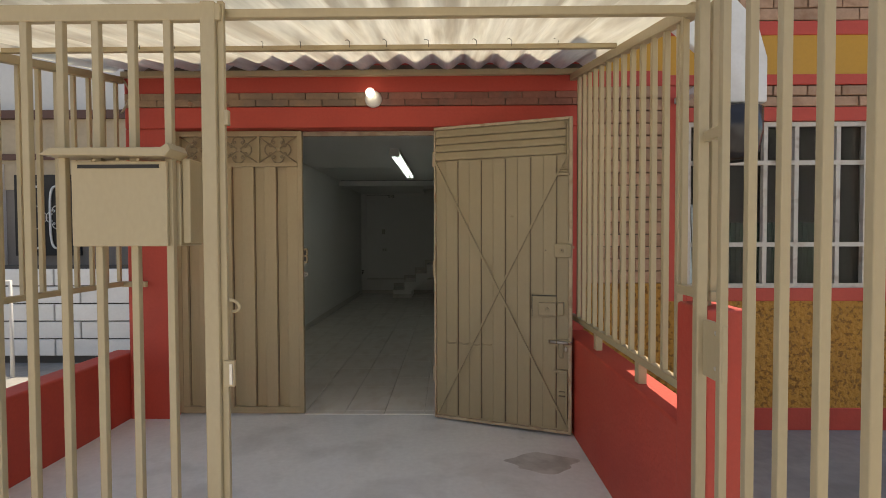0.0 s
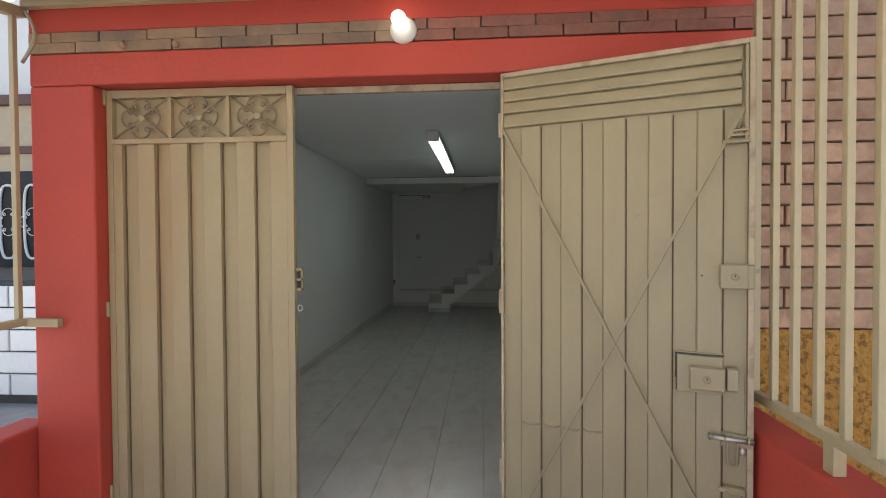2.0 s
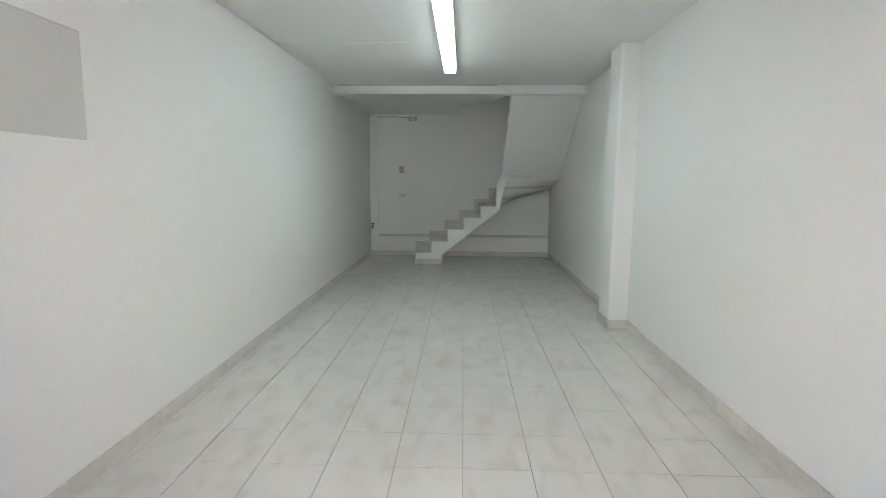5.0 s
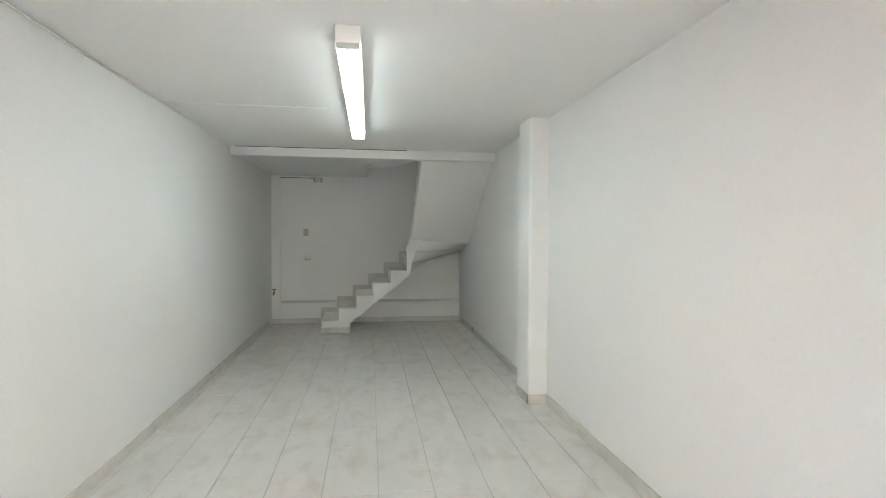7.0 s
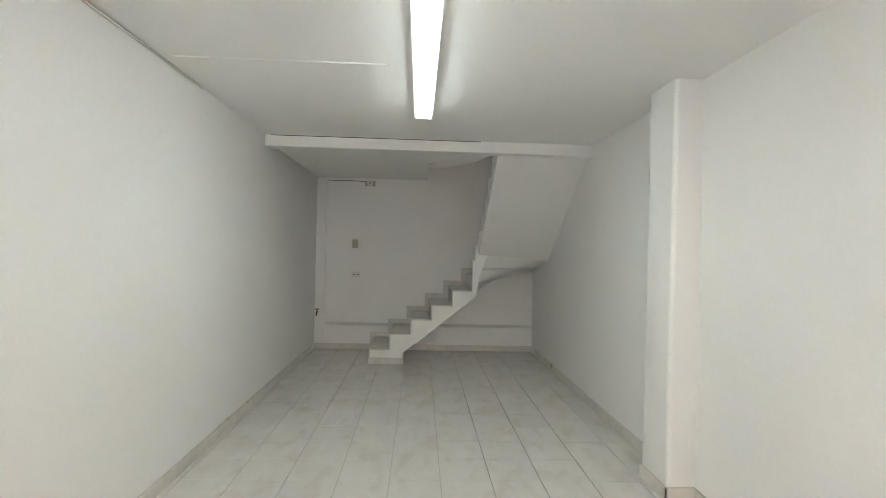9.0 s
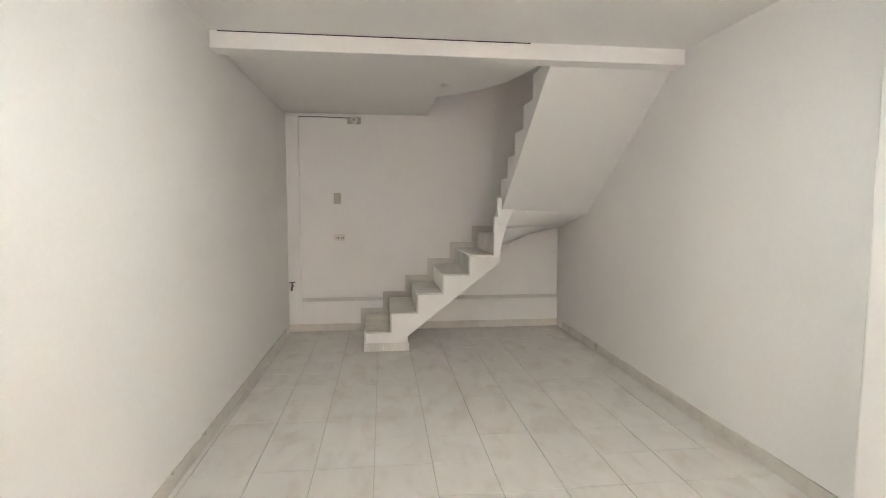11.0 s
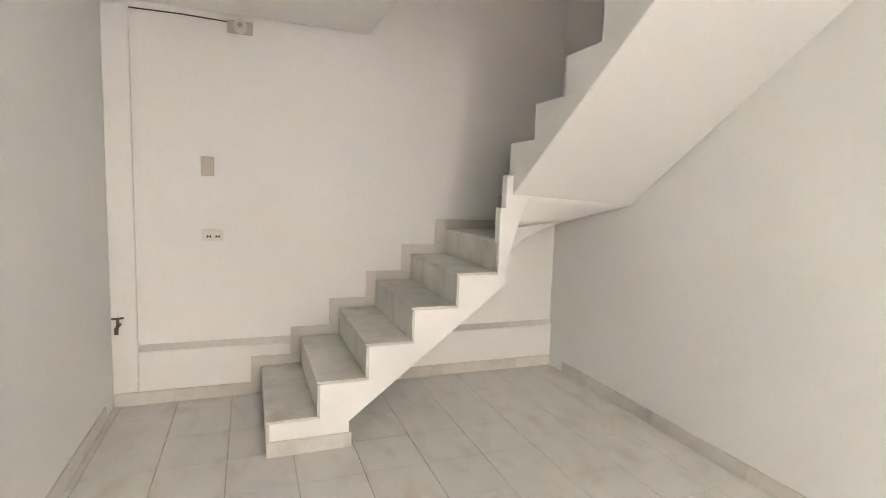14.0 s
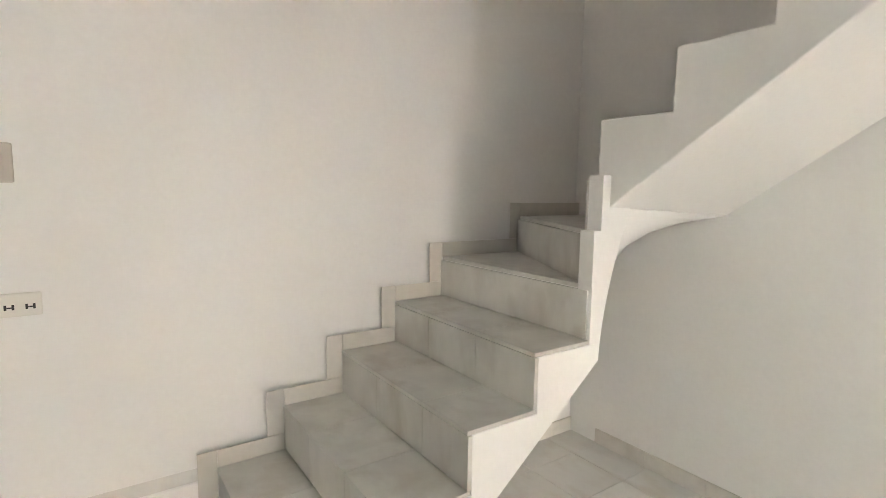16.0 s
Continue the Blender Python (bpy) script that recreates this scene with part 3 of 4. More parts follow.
gate_r = thing("gate", "beige steel bar gate leaf swung open to the street", "gate", group="gate leaves")
for i in range(10):
    y = 2.627 - 0.1375 * i
    bevelled(part("bar", boxes((1.3875, 1.4125, y - 0.0125, y + 0.0125, 0.10, 2.09)), M_BEIGE, gate_r), 0.003)
bevelled(part("top_rail", boxes((1.385, 1.415, 1.30, 2.70, 2.088, 2.14)), M_BEIGE, gate_r), 0.004)
bevelled(part("bottom_rail", boxes((1.385, 1.415, 1.30, 2.70, 0.04, 0.10)), M_BEIGE, gate_r), 0.004)
bevelled(part("lock_plate", boxes((1.392, 1.412, 2.612, 2.727, 0.905, 1.085)), M_BEIGE, gate_r), 0.004)
for z in (0.945, 1.055):
    bm = bmesh.new()
    lathe(bm, [(0.007, 0), (0.007, 0.003), (0.003, 0.005)], (1.392, 2.645, z), Matrix.Rotation(-math.pi / 2, 4, "Y"), 10)
    part("screw", bm, M_STEEL, gate_r)
bevelled(part("hinge", boxes((1.392, 1.412, 2.640, 2.737, 1.655, 1.69)), M_BEIGE, gate_r), 0.003)
post = thing("gate_post", "square beige steel gate post beside the red pier", "post")
bevelled(part("shaft", boxes((1.378, 1.413, 2.738, 2.773, -0.01, 2.14)), M_BEIGE, post), 0.005)

# plain wall closing the street unseen, added to bounce sunlight into the porch
across = thing("bounce_front", "unseen pale wall added to bounce sunlight at the porch", "house", kind="structure")
part("wall", boxes((-14, 14, -8.4, -8.0, -0.1, 5.5)), M_BOUNCE_PALE, across)

# ---- doors ----
def scroll(bm, cx, cz, ang, s, y):
    """One C-shaped scroll with curled ends, opening away from the centre of its square."""
    pts = []
    for k in range(14):                                   # curl at one end
        a = math.pi * 2.2 * (1 - k / 13)
        r = 0.016 - 0.011 * (1 - k / 13) ** 0.7
        pts.append((-0.047 + 0.016 - r * math.cos(a) - 0.0 * k, 0.012 + r * math.sin(a)))
    for k in range(1, 13):                                # bow
        a = math.pi - math.pi * k / 13
        pts.append((0.047 * math.cos(a), 0.012 + 0.046 * math.sin(a)))
    pts += [(-x, z) for x, z in pts[13::-1]]
    c, d = math.cos(ang), math.sin(ang)
    tube(bm, [(cx + s * (x * c - (z + 0.040) * d), y, cz + s * (x * d + (z + 0.040) * c)) for x, z in pts], 0.0055, 6)


door_l = thing("door_1", "closed beige ribbed steel door leaf with scrollwork panels", "door", kind="structure")
YD = 4.90
X0, X1 = -1.483, -0.532
bevelled(part("door_frame", boxes((X0, X0 + 0.03, YD, YD + 0.04, 0.01, 2.145), (X1 - 0.032, X1, YD, YD + 0.04, 0.01, 2.145), (X0 + 0.03, X1 - 0.032, YD, YD + 0.04, 2.105, 2.145),
                                  (X0 + 0.03, X1 - 0.032, YD - 0.002, YD + 0.04, 1.878, 1.905), (X0 + 0.03, X1 - 0.032, YD, YD + 0.04, 0.01, 0.06)), M_BEIGE_DOOR, door_l), 0.003)
part("back_sheet", boxes((X0 + 0.02, X1 - 0.02, YD + 0.032, YD + 0.036, 0.03, 2.12)), M_BEIGE_DOOR, door_l)
pitch = (X1 - X0 - 0.062) / 5.25
for i in range(6):
    a = X0 + 0.03 + pitch * i - pitch * 0.25
    b = min(a + pitch * 0.52, X1 - 0.032)
    a = max(a, X0 + 0.03)
    bevelled(part("rib", boxes((a, b, YD + 0.004, YD + 0.034, 0.06, 1.878)), M_BEIGE_DOOR, door_l), 0.003)
    # shade at the rib's edges, painted as narrow dark strips
    part("seam", boxes((b, b + 0.0045, YD + 0.024, YD + 0.0325, 0.06, 1.878)), M_JOINT_SHADE, door_l)
    if i:
        part("seam", boxes((a - 0.0018, a, YD + 0.024, YD + 0.0325, 0.06, 1.878)), M_JOINT_SHADE, door_l)
for i in range(3):
    w = (X1 - X0 - 0.062) / 3
    cx, cz = X0 + 0.03 + w * (i + 0.5), 2.005
    hw, hh = w / 2 - 0.006, 0.098
    bm = bmesh.new()
    for sx in (-1, 1):
        tube(bm, [(cx - sx * hw, YD + 0.006, cz - hh), (cx + sx * hw, YD + 0.006, cz + hh)], 0.005, 6)
    for q in range(4):
        scroll(bm, cx, cz, q * math.pi / 2, 1.0, YD + 0.004)
    part("panel_back", boxes((cx - hw, cx + hw, YD + 0.028, YD + 0.0318, cz - hh, cz + hh)), M_BEIGE_DOOR, door_l)
    part("scrollwork", bm, M_BEIGE_DARK, door_l, "curled wrought scroll panel", smooth=True)
    part("boss", ball(bmesh.new(), (cx, YD + 0.006, cz), 0.019, (1, 0.5, 1)), M_BEIGE_DOOR, door_l, smooth=True)
    if i:
        part("divider", boxes((cx - w / 2 - 0.008, cx - w / 2 + 0.008, YD + 0.004, YD + 0.03, 1.905, 2.105)), M_BEIGE_DOOR, door_l)
for z in (0.10, 1.02, 2.07):
    bm = bmesh.new()
    lathe(bm, [(0.009, 0), (0.009, 0.075)], (X0 - 0.002, YD - 0.008, z), seg=10)
    part("hinge", bm, M_BEIGE_DOOR, door_l)
sb = bmesh.new()
for z0, z1 in ((1.150, 1.164), (1.200, 1.212), (1.248, 1.262)):
    box(sb, X1 + 0.001, X1 + 0.026, YD + 0.020, YD + 0.052, z0, z1)
box(sb, X1 + 0.001, X1 + 0.026, YD + 0.046, YD + 0.052, 1.164, 1.248)
box(sb, X1 + 0.022, X1 + 0.026, YD + 0.020, YD + 0.026, 1.164, 1.248)
strike = bevelled(part("strike_box", sb, M_BEIGE_DOOR, door_l, "lock keep with two bolt holes"), 0.002)
part("bolt_hole", boxes((X1 + 0.002, X1 + 0.014, YD + 0.028, YD + 0.0455, 1.165, 1.199), (X1 + 0.002, X1 + 0.014, YD + 0.028, YD + 0.0455, 1.213, 1.247)), M_CRACK, strike)
bm = bmesh.new()
tube(bm, [(X1 + 0.014 + 0.012 * math.cos(a), YD + 0.036, 1.066 + 0.015 * math.sin(a)) for a in np.linspace(0, 2 * math.pi, 14)], 0.0045, 6)
part("padlock_ring", bm, M_STEEL, door_l, "steel padlock ring", smooth=True)

# fixed leaf behind the open door
YF2 = 4.937
door_f = thing("door_2", "fixed beige ribbed steel door leaf", "door", kind="structure")
bevelled(part("door_frame", boxes((0.54, 0.57, YF2, YF2 + 0.04, 0.01, 2.145), (1.43, 1.46, YF2, YF2 + 0.04, 0.01, 2.145), (0.57, 1.43, YF2, YF2 + 0.04, 2.105, 2.145), (0.57, 1.43, YF2, YF2 + 0.04, 0.01, 0.06)), M_BEIGE, door_f), 0.003)
part("back_sheet", boxes((0.55, 1.45, YF2 + 0.028, YF2 + 0.032, 0.03, 2.12)), M_BEIGE, door_f)
for i in range(5):
    a = 0.585 + 0.17 * i
    part("rib", boxes((a, a + 0.09, YF2 + 0.008, YF2 + 0.03, 0.06, 1.9)), M_BEIGE, door_f)
part("head_bar", boxes((X1, 0.54, YF2 + 0.012, YF2 + 0.04, 2.115, 2.145)), M_BEIGE_EDGE, door_f)

# open leaf: built flat along x from the hinge, then turned about it; its inner face looks to the porch
door_o = thing("door_3", "open beige steel door leaf showing its braced inner side and locks", "door", kind="structure")
L, TH = 0.992, 0.035
bevelled(part("door_frame", boxes((0, 0.012, -TH, 0, 0.012, 2.145), (L - 0.022, L, -TH, 0, 0.012, 2.145), (0.012, L - 0.022, -TH, 0, 2.125, 2.145), (0.012, L - 0.022, -TH, 0, 0.012, 0.03)), M_BEIGE_EDGE, door_o), 0.003)
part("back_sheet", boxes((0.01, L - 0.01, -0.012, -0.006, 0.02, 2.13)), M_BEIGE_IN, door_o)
w = 0.0882
for i in range(11):
    a, b = 0.092 + w * (i - 1), 0.092 + w * i
    a, b = max(a, 0.013), min(b, L - 0.023)
    bm = bmesh.new()
    if i % 2:                                             # proud pressed strip, its edges folded back
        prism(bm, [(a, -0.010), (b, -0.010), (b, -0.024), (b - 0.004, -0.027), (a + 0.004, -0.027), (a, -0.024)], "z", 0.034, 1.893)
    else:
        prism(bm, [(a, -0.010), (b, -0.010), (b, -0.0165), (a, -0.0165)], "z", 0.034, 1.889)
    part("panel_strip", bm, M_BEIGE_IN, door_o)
    # proud strips get their edge shade as dark lines, wider on the right
    if i % 2:
        part("seam", boxes((b + 0.0002, b + 0.0055, -0.0185, -0.012, 0.042, 1.889)), M_DOOR_SHADE, door_o)
        part("seam", boxes((a - 0.0026, a - 0.0002, -0.0185, -0.012, 0.042, 1.889)), M_JOINT_SHADE, door_o)
for z0, z1 in ((1.900, 1.958), (1.962, 2.011), (2.015, 2.064), (2.068, 2.124)):
    bm = bmesh.new()
    prism(bm, [(-0.010, z0), (-0.030, z0 + 0.003), (-0.032, z0 + 0.010), (-0.018, z1), (-0.010, z1)], "x", 0.013, L - 0.045)
    part("slat", bm, M_BEIGE_IN, door_o)


def flat_bar(bm, u0, z0, u1, z1, wid=0.009, y0=-0.037, y1=-0.028):
    d = Vector((u1 - u0, z1 - z0)).normalized()
    n = Vector((-d.y, d.x)) * wid / 2
    prism(bm, [(u0 + n.x, z0 + n.y), (u1 + n.x, z1 + n.y), (u1 - n.x, z1 - n.y), (u0 - n.x, z0 - n.y)], "y", y0, y1)
    return bm


for z in (0.28, 1.06, 1.86):
    bm = bmesh.new()
    lathe(bm, [(0.009, 0), (0.009, 0.11)], (-0.006, -0.02, z), seg=10)
    part("hinge", bm, M_BEIGE_EDGE, door_o)
for u0, z0, u1, z1, y0, y1 in ((0.012, 1.89, 0.957, 0.06, -0.042, -0.0275), (0.036, 0.06, 0.952, 1.88, -0.052, -0.0425)):
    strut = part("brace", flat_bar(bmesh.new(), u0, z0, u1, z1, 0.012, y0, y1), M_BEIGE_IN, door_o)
    # thin dark bar below each brace paints its missing contact shadow
    part("brace_shade_line", flat_bar(bmesh.new(), u0 + 0.002, z0 - 0.007, u1 + 0.002, z1 - 0.007, 0.005, y1 - 0.003, y1), M_DOOR_SHADE, strut)
bm = flat_bar(bmesh.new(), 0.885, 1.762, 0.975, 1.762, 0.012, -0.052, -0.02)
flat_bar(bm, 0.905, 1.785, 0.972, 1.785, 0.008, -0.050, -0.03)
tube(bm, [(0.925, -0.045, 1.78), (0.953, -0.045, 1.885), (0.962, -0.045, 1.78)], 0.005, 6)
tube(bm, [(0.915, -0.050, 1.802), (0.965, -0.050, 1.802)], 0.006, 6)
part("top_bolt", bm, M_BEIGE_IN, door_o)
bevelled(part("rod", boxes((0.956, 0.968, -0.046, -0.034, 1.77, 2.12)), M_BEIGE_IN, door_o), 0.003)
bevelled(part("rod", boxes((0.962, 0.968, -0.024, -0.0166, 0.66, 1.19), (0.962, 0.968, -0.024, -0.0166, 1.32, 1.75)), M_BEIGE_IN, door_o), 0.002)
lk = bevelled(part("upper_lock", boxes((0.876, 0.990, -0.058, -0.012, 1.208, 1.299), (0.966, 0.9905, -0.062, -0.036, 1.210, 1.297)), M_BEIGE_IN, door_o, "rim lock case"), 0.005, 3)
part("bolt", boxes((0.850, 0.876, -0.048, -0.042, 1.272, 1.281), (0.990, 1.006, -0.055, -0.04, 1.268, 1.285)), M_BEIGE_IN, lk)
plate = bevelled(part("lock_plate", boxes((0.728, 0.889, -0.040, -0.012, 0.797, 0.942)), M_BEIGE_IN, door_o), 0.003)
part("plate_shadow_gap", boxes((0.722, 0.892, -0.030, -0.013, 0.9425, 0.950), (0.7205, 0.7275, -0.030, -0.013, 0.800, 0.948)), M_CRACK, plate)
part("plate_rim", boxes((0.719, 0.722, -0.042, -0.012, 0.875, 0.950), (0.719, 0.724, -0.042, -0.012, 0.797, 0.850), (0.719, 0.889, -0.036, -0.012, 0.9505, 0.954)), M_BEIGE_IN, plate)
case = bevelled(part("main_lock", boxes((0.774, 0.894, -0.072, -0.0405, 0.816, 0.903)), M_BEIGE_IN, door_o, "rim lock case"), 0.005, 3)
bevelled(part("lock_keep", boxes((0.900, 0.940, -0.066, -0.012, 0.820, 0.906)), M_BEIGE_IN, door_o, "bolt keep beside the lock"), 0.006, 3)
for parent, u, z, y in ((lk, 0.926, 1.253, -0.058), (case, 0.834, 0.858, -0.072)):
    bm = bmesh.new()
    lathe(bm, [(0.014, 0), (0.014, 0.005), (0.011, 0.007), (0.010, 0.004)], (u, y, z), Matrix.Rotation(math.pi / 2, 4, "X"), 18)
    part("cylinder", bm, M_BEIGE_IN, parent)
    part("keyhole", boxes((u - 0.0015, u + 0.0015, y - 0.0085, y - 0.004, z, z + 0.009)), M_CRACK, parent)
for u, z in ((0.781, 0.896), (0.781, 0.823), (0.887, 0.896), (0.887, 0.823)):
    part("screw", boxes((u - 0.003, u + 0.003, -0.0735, -0.072, z - 0.003, z + 0.003)), M_BEIGE_EDGE, case)
bm = bmesh.new()
tube(bm, [(0.838, -0.048, 0.637), (0.992, -0.048, 0.633)], 0.010, 10)
bb = part("slide_bolt", bm, M_STEEL, door_o, "worn steel slide bolt", smooth=True)
part("bolt_plate", boxes((0.884, 0.985, -0.036, -0.012, 0.603, 0.652)), M_BEIGE_IN, bb)
for u in (0.848, 0.895, 0.975):
    bm = bmesh.new()
    tube(bm, [(u - 0.004, -0.048, 0.637), (u + 0.004, -0.048, 0.637)], 0.0135, 12)
    part("collar", bm, M_BEIGE_IN, bb, smooth=True)
bm = bmesh.new()
tube(bm, [(0.905, -0.044, 0.63), (0.906, -0.048, 0.545), (0.915, -0.048, 0.532), (0.930, -0.048, 0.532), (0.938, -0.048, 0.545), (0.938, -0.044, 0.63)], 0.005, 6)
part("bolt_handle", bm, M_BEIGE_IN, bb, smooth=True)
part("shackle", ball(bmesh.new(), (0.955, -0.040, 0.590), 0.013, (0.8, 0.6, 1.3)), M_STEEL, bb, smooth=True)
bevelled(part("bottom_bolt", boxes((0.892, 0.965, -0.048, -0.012, 0.425, 0.448), (0.953, 0.965, -0.045, -0.012, 0.10, 0.425), (0.905, 0.948, -0.040, -0.012, 0.255, 0.268), (0.905, 0.948, -0.040, -0.012, 0.285, 0.298)), M_BEIGE_IN, door_o), 0.003)
part("bolt_knob", ball(bmesh.new(), (0.890, -0.045, 0.437), 0.012, (1.4, 1, 0.8)), M_BEIGE_EDGE, door_o, smooth=True)
bm = bmesh.new()
lathe(bm, [(0.009, 0), (0.009, 0.003), (0.005, 0.006), (0.003, 0.003)], (0.578, -0.0166, 1.494), Matrix.Rotation(math.pi / 2, 4, "X"), 14)
part("rivet", bm, M_BEIGE_EDGE, door_o)
part("bolt_hole", ball(bmesh.new(), (0.816, -0.0268, 1.254), 0.004, (1, 0.3, 1), 10), M_CRACK, door_o)
for u, face in ((0.136, -0.0265), (0.225, -0.016), (0.311, -0.0265), (0.398, -0.016)):
    bm = bmesh.new()
    tube(bm, [(u - 0.036, face + 0.004, 0.580), (u - 0.018, face, 0.571), (u + 0.018, face, 0.571), (u + 0.036, face + 0.004, 0.578)], 0.006, 6)
    part("dent", bm, M_BEIGE_IN, door_o, smooth=True)
door_o.matrix_basis = pose(0.472, 4.857, 0, 0, 0, -20.3)

# ---- porch lamp ----
bulb = thing("wall_lamp", "lit round bulb in a white porcelain wall socket", "lamp")
bm = bmesh.new()
lathe(bm, [(0.062, 0), (0.062, 0.012), (0.05, 0.028), (0.03, 0.036)], (0.022, Y_FACE + 0.001, 2.352), Matrix.Rotation(math.pi / 2, 4, "X"), 24)
part("base", bm, M_PLASTIC, bulb, smooth=True)
part("bulb", ball(bmesh.new(), (0.008, Y_FACE - 0.062, 2.384), 0.033), M_BULB, bulb, "glowing bulb", smooth=True)
for x in (-1.32, -1.06):
    bx = thing("junction_stub", "small painted pipe stub on the brick strip", "pipe")
    bm = bmesh.new()
    lathe(bm, [(0.016, 0), (0.016, 0.03), (0.010, 0.036)], (x, Y_FACE + 0.012, 2.325), Matrix.Rotation(math.pi / 2, 4, "X"), 12)
    part("stub", bm, M_BRICK, bx)
# cable at the corner of the pier
cab = thing("cable", "grey cable looping down beside the red pier", "cable")
bm = bmesh.new()
tube(bm, [(-1.80 + 0.05 * math.sin(k * 0.5), Y_FACE - 0.03, 2.50 - 0.035 * k) for k in range(8)], 0.008, 8)
part("wire", bm, M_BEIGE_EDGE, cab, smooth=True)

# ---- staircase ----
stair = thing("staircase", "white plastered turning staircase with marbled tile steps", "staircase")
TX = [-0.668, -0.424, -0.176, 0.068, 0.317, 0.562]           # riser faces of the lower flight
SK = 0.068                                                   # height and width of the stepped skirting
TT = 0.014                                                   # tile thickness
YB = Y_BACK - 0.001
prof = [(-0.655, 0.0), (-0.655, RISE - TT)]
for i in range(1, 5):
    prof += [(TX[i] + TT, RISE * i - TT), (TX[i] + TT, RISE * (i + 1) - TT)]
prof += [(TX[5] + TT, RISE * 5 - TT), (0.612, RISE * 5 - TT), (0.612, 0.825), (-0.262, 0.135), (-0.262, 0.0)]
flight = part("lower_flight", prism(bmesh.new(), prof, "y", Y_STR, YB), M_STAIR, stair)
bevelled(flight, 0.003, 2)
CX, CY, CR = 0.632, 12.142, 0.062


def inner(a):          # a from 0 (first winder riser) to 1 (upper flight)
    t = radians(168 - 78 * a)
    return Vector((CX + CR * math.cos(t), CY + CR * math.sin(t)))


def outer(a):          # on the back wall, then on the right-hand wall
    t = radians(92 - 92 * a)
    d = Vector((math.cos(t), math.sin(t)))
    p = Vector((0.60, 12.19))
    k = min((YB - p.y) / d.y if d.y > 1e-4 else 99, (XR - 0.001 - p.x) / d.x if d.x > 1e-4 else 99)
    return p + d * k


def soffit(a):         # underside of the winders along the walls
    return 0.80 + 0.495 * a + 0.06 * math.sin(math.pi * a)


def fold(a):           # edge where the plaster string turns under into the winders' underside
    return (0.612 + 0.128 * a ** 1.7, Y_STR + 0.0035, 0.823 + 0.505 * a)


TREADS = (0.0, 0.335, 0.655, 1.0)
for i in range(3):
    z = RISE * (6 + i)
    a0, a1 = TREADS[i], TREADS[i + 1]
    steps = list(np.linspace(a0, a1, 6)) if i != 1 else [0.335, 0.40, 0.47, 0.5435, 0.60, 0.655]
    bm = bmesh.new()
    top_in = [bm.verts.new((*inner(a), z - TT)) for a in steps]
    top_out = [bm.verts.new((*outer(a), z - TT)) for a in steps]
    low_in = [bm.verts.new(fold(a)) for a in steps]
    low_out = [bm.verts.new((*outer(a), soffit(a))) for a in steps]
    for k in range(5):
        bm.faces.new((top_in[k], top_in[k + 1], top_out[k + 1], top_out[k]))
        bm.faces.new((low_in[k], low_out[k], low_out[k + 1], low_in[k + 1])).smooth = True
        bm.faces.new((top_in[k], low_in[k], low_in[k + 1], top_in[k + 1]))
        bm.faces.new((top_out[k], top_out[k + 1], low_out[k + 1], low_out[k]))
    bm.faces.new((top_in[0], top_out[0], low_out[0], low_in[0]))
    bm.faces.new((top_in[-1], low_in[-1], low_out[-1], top_out[-1]))
    part("winder", bm, M_STAIR, stair)
    # tread tile and riser tile
    bm = bmesh.new()
    ring = [inner(a) for a in steps] + [outer(a) for a in (reversed(steps))]
    prism(bm, [tuple(p) for p in ring], "z", z - TT + 0.0005, z)
    part("tread_tile", bm, M_STEPTILE, stair)
    p, q = inner(a0), outer(a0)
    d = (q - p).normalized()
    n = Vector((-d.y, d.x)) * TT
    bm = bmesh.new()
    prism(bm, [tuple(p), tuple(q), tuple(q + n), tuple(p + n)], "z", z - RISE + 0.003, z - TT - 0.002)
    part("riser_tile", bm, M_STEPTILE, stair)
# smooth plaster string that bends from the lower flight up into the soffit
bm = bmesh.new()
rim = [(fold(a)[0], fold(a)[2]) for a in np.linspace(0, 1, 13)]
prism(bm, [(0.64, RISE * 8), (0.594, RISE * 8), (0.594, RISE * 7), (0.561, RISE * 7), (0.561, RISE * 6), (0.563, RISE * 6), (0.563, 0.885), (0.6, 0.823)] + rim + [(0.74, 1.37)], "y", Y_STR + 0.001, Y_STR + 0.058)
bevelled(part("inner_string", bm, M_STAIR, stair), 0.003, 2)
# upper flight along the right-hand wall
XS = 0.632
UY = [12.195 - 0.252 * k for k in range(7)]
prof = [(UY[0], 1.295), (UY[0], RISE * 9)]
for k in range(1, 7):
    prof += [(UY[k], RISE * (8 + k)), (UY[k], RISE * (9 + k))]
prof += [(10.52, RISE * 15), (10.52, 1.295 + 0.715 * (UY[0] - 10.52))]
up = part("upper_flight", prism(bmesh.new(), prof, "x", XS, XR - 0.001), M_STAIR, stair)
bevelled(up, 0.006, 2)
for k in range(6):
    part("tread_tile", boxes((XS + 0.025, XR - 0.002, UY[k + 1] + 0.001, UY[k] + 0.003, RISE * (9 + k) + 0.0005, RISE * (9 + k) + 0.006)), M_STEPTILE, stair)
    part("riser_tile", boxes((XS + 0.025, XR - 0.002, UY[k] + 0.0005, UY[k] + 0.006, RISE * (8 + k) + 0.008, RISE * (9 + k) - 0.003)), M_STEPTILE, stair)
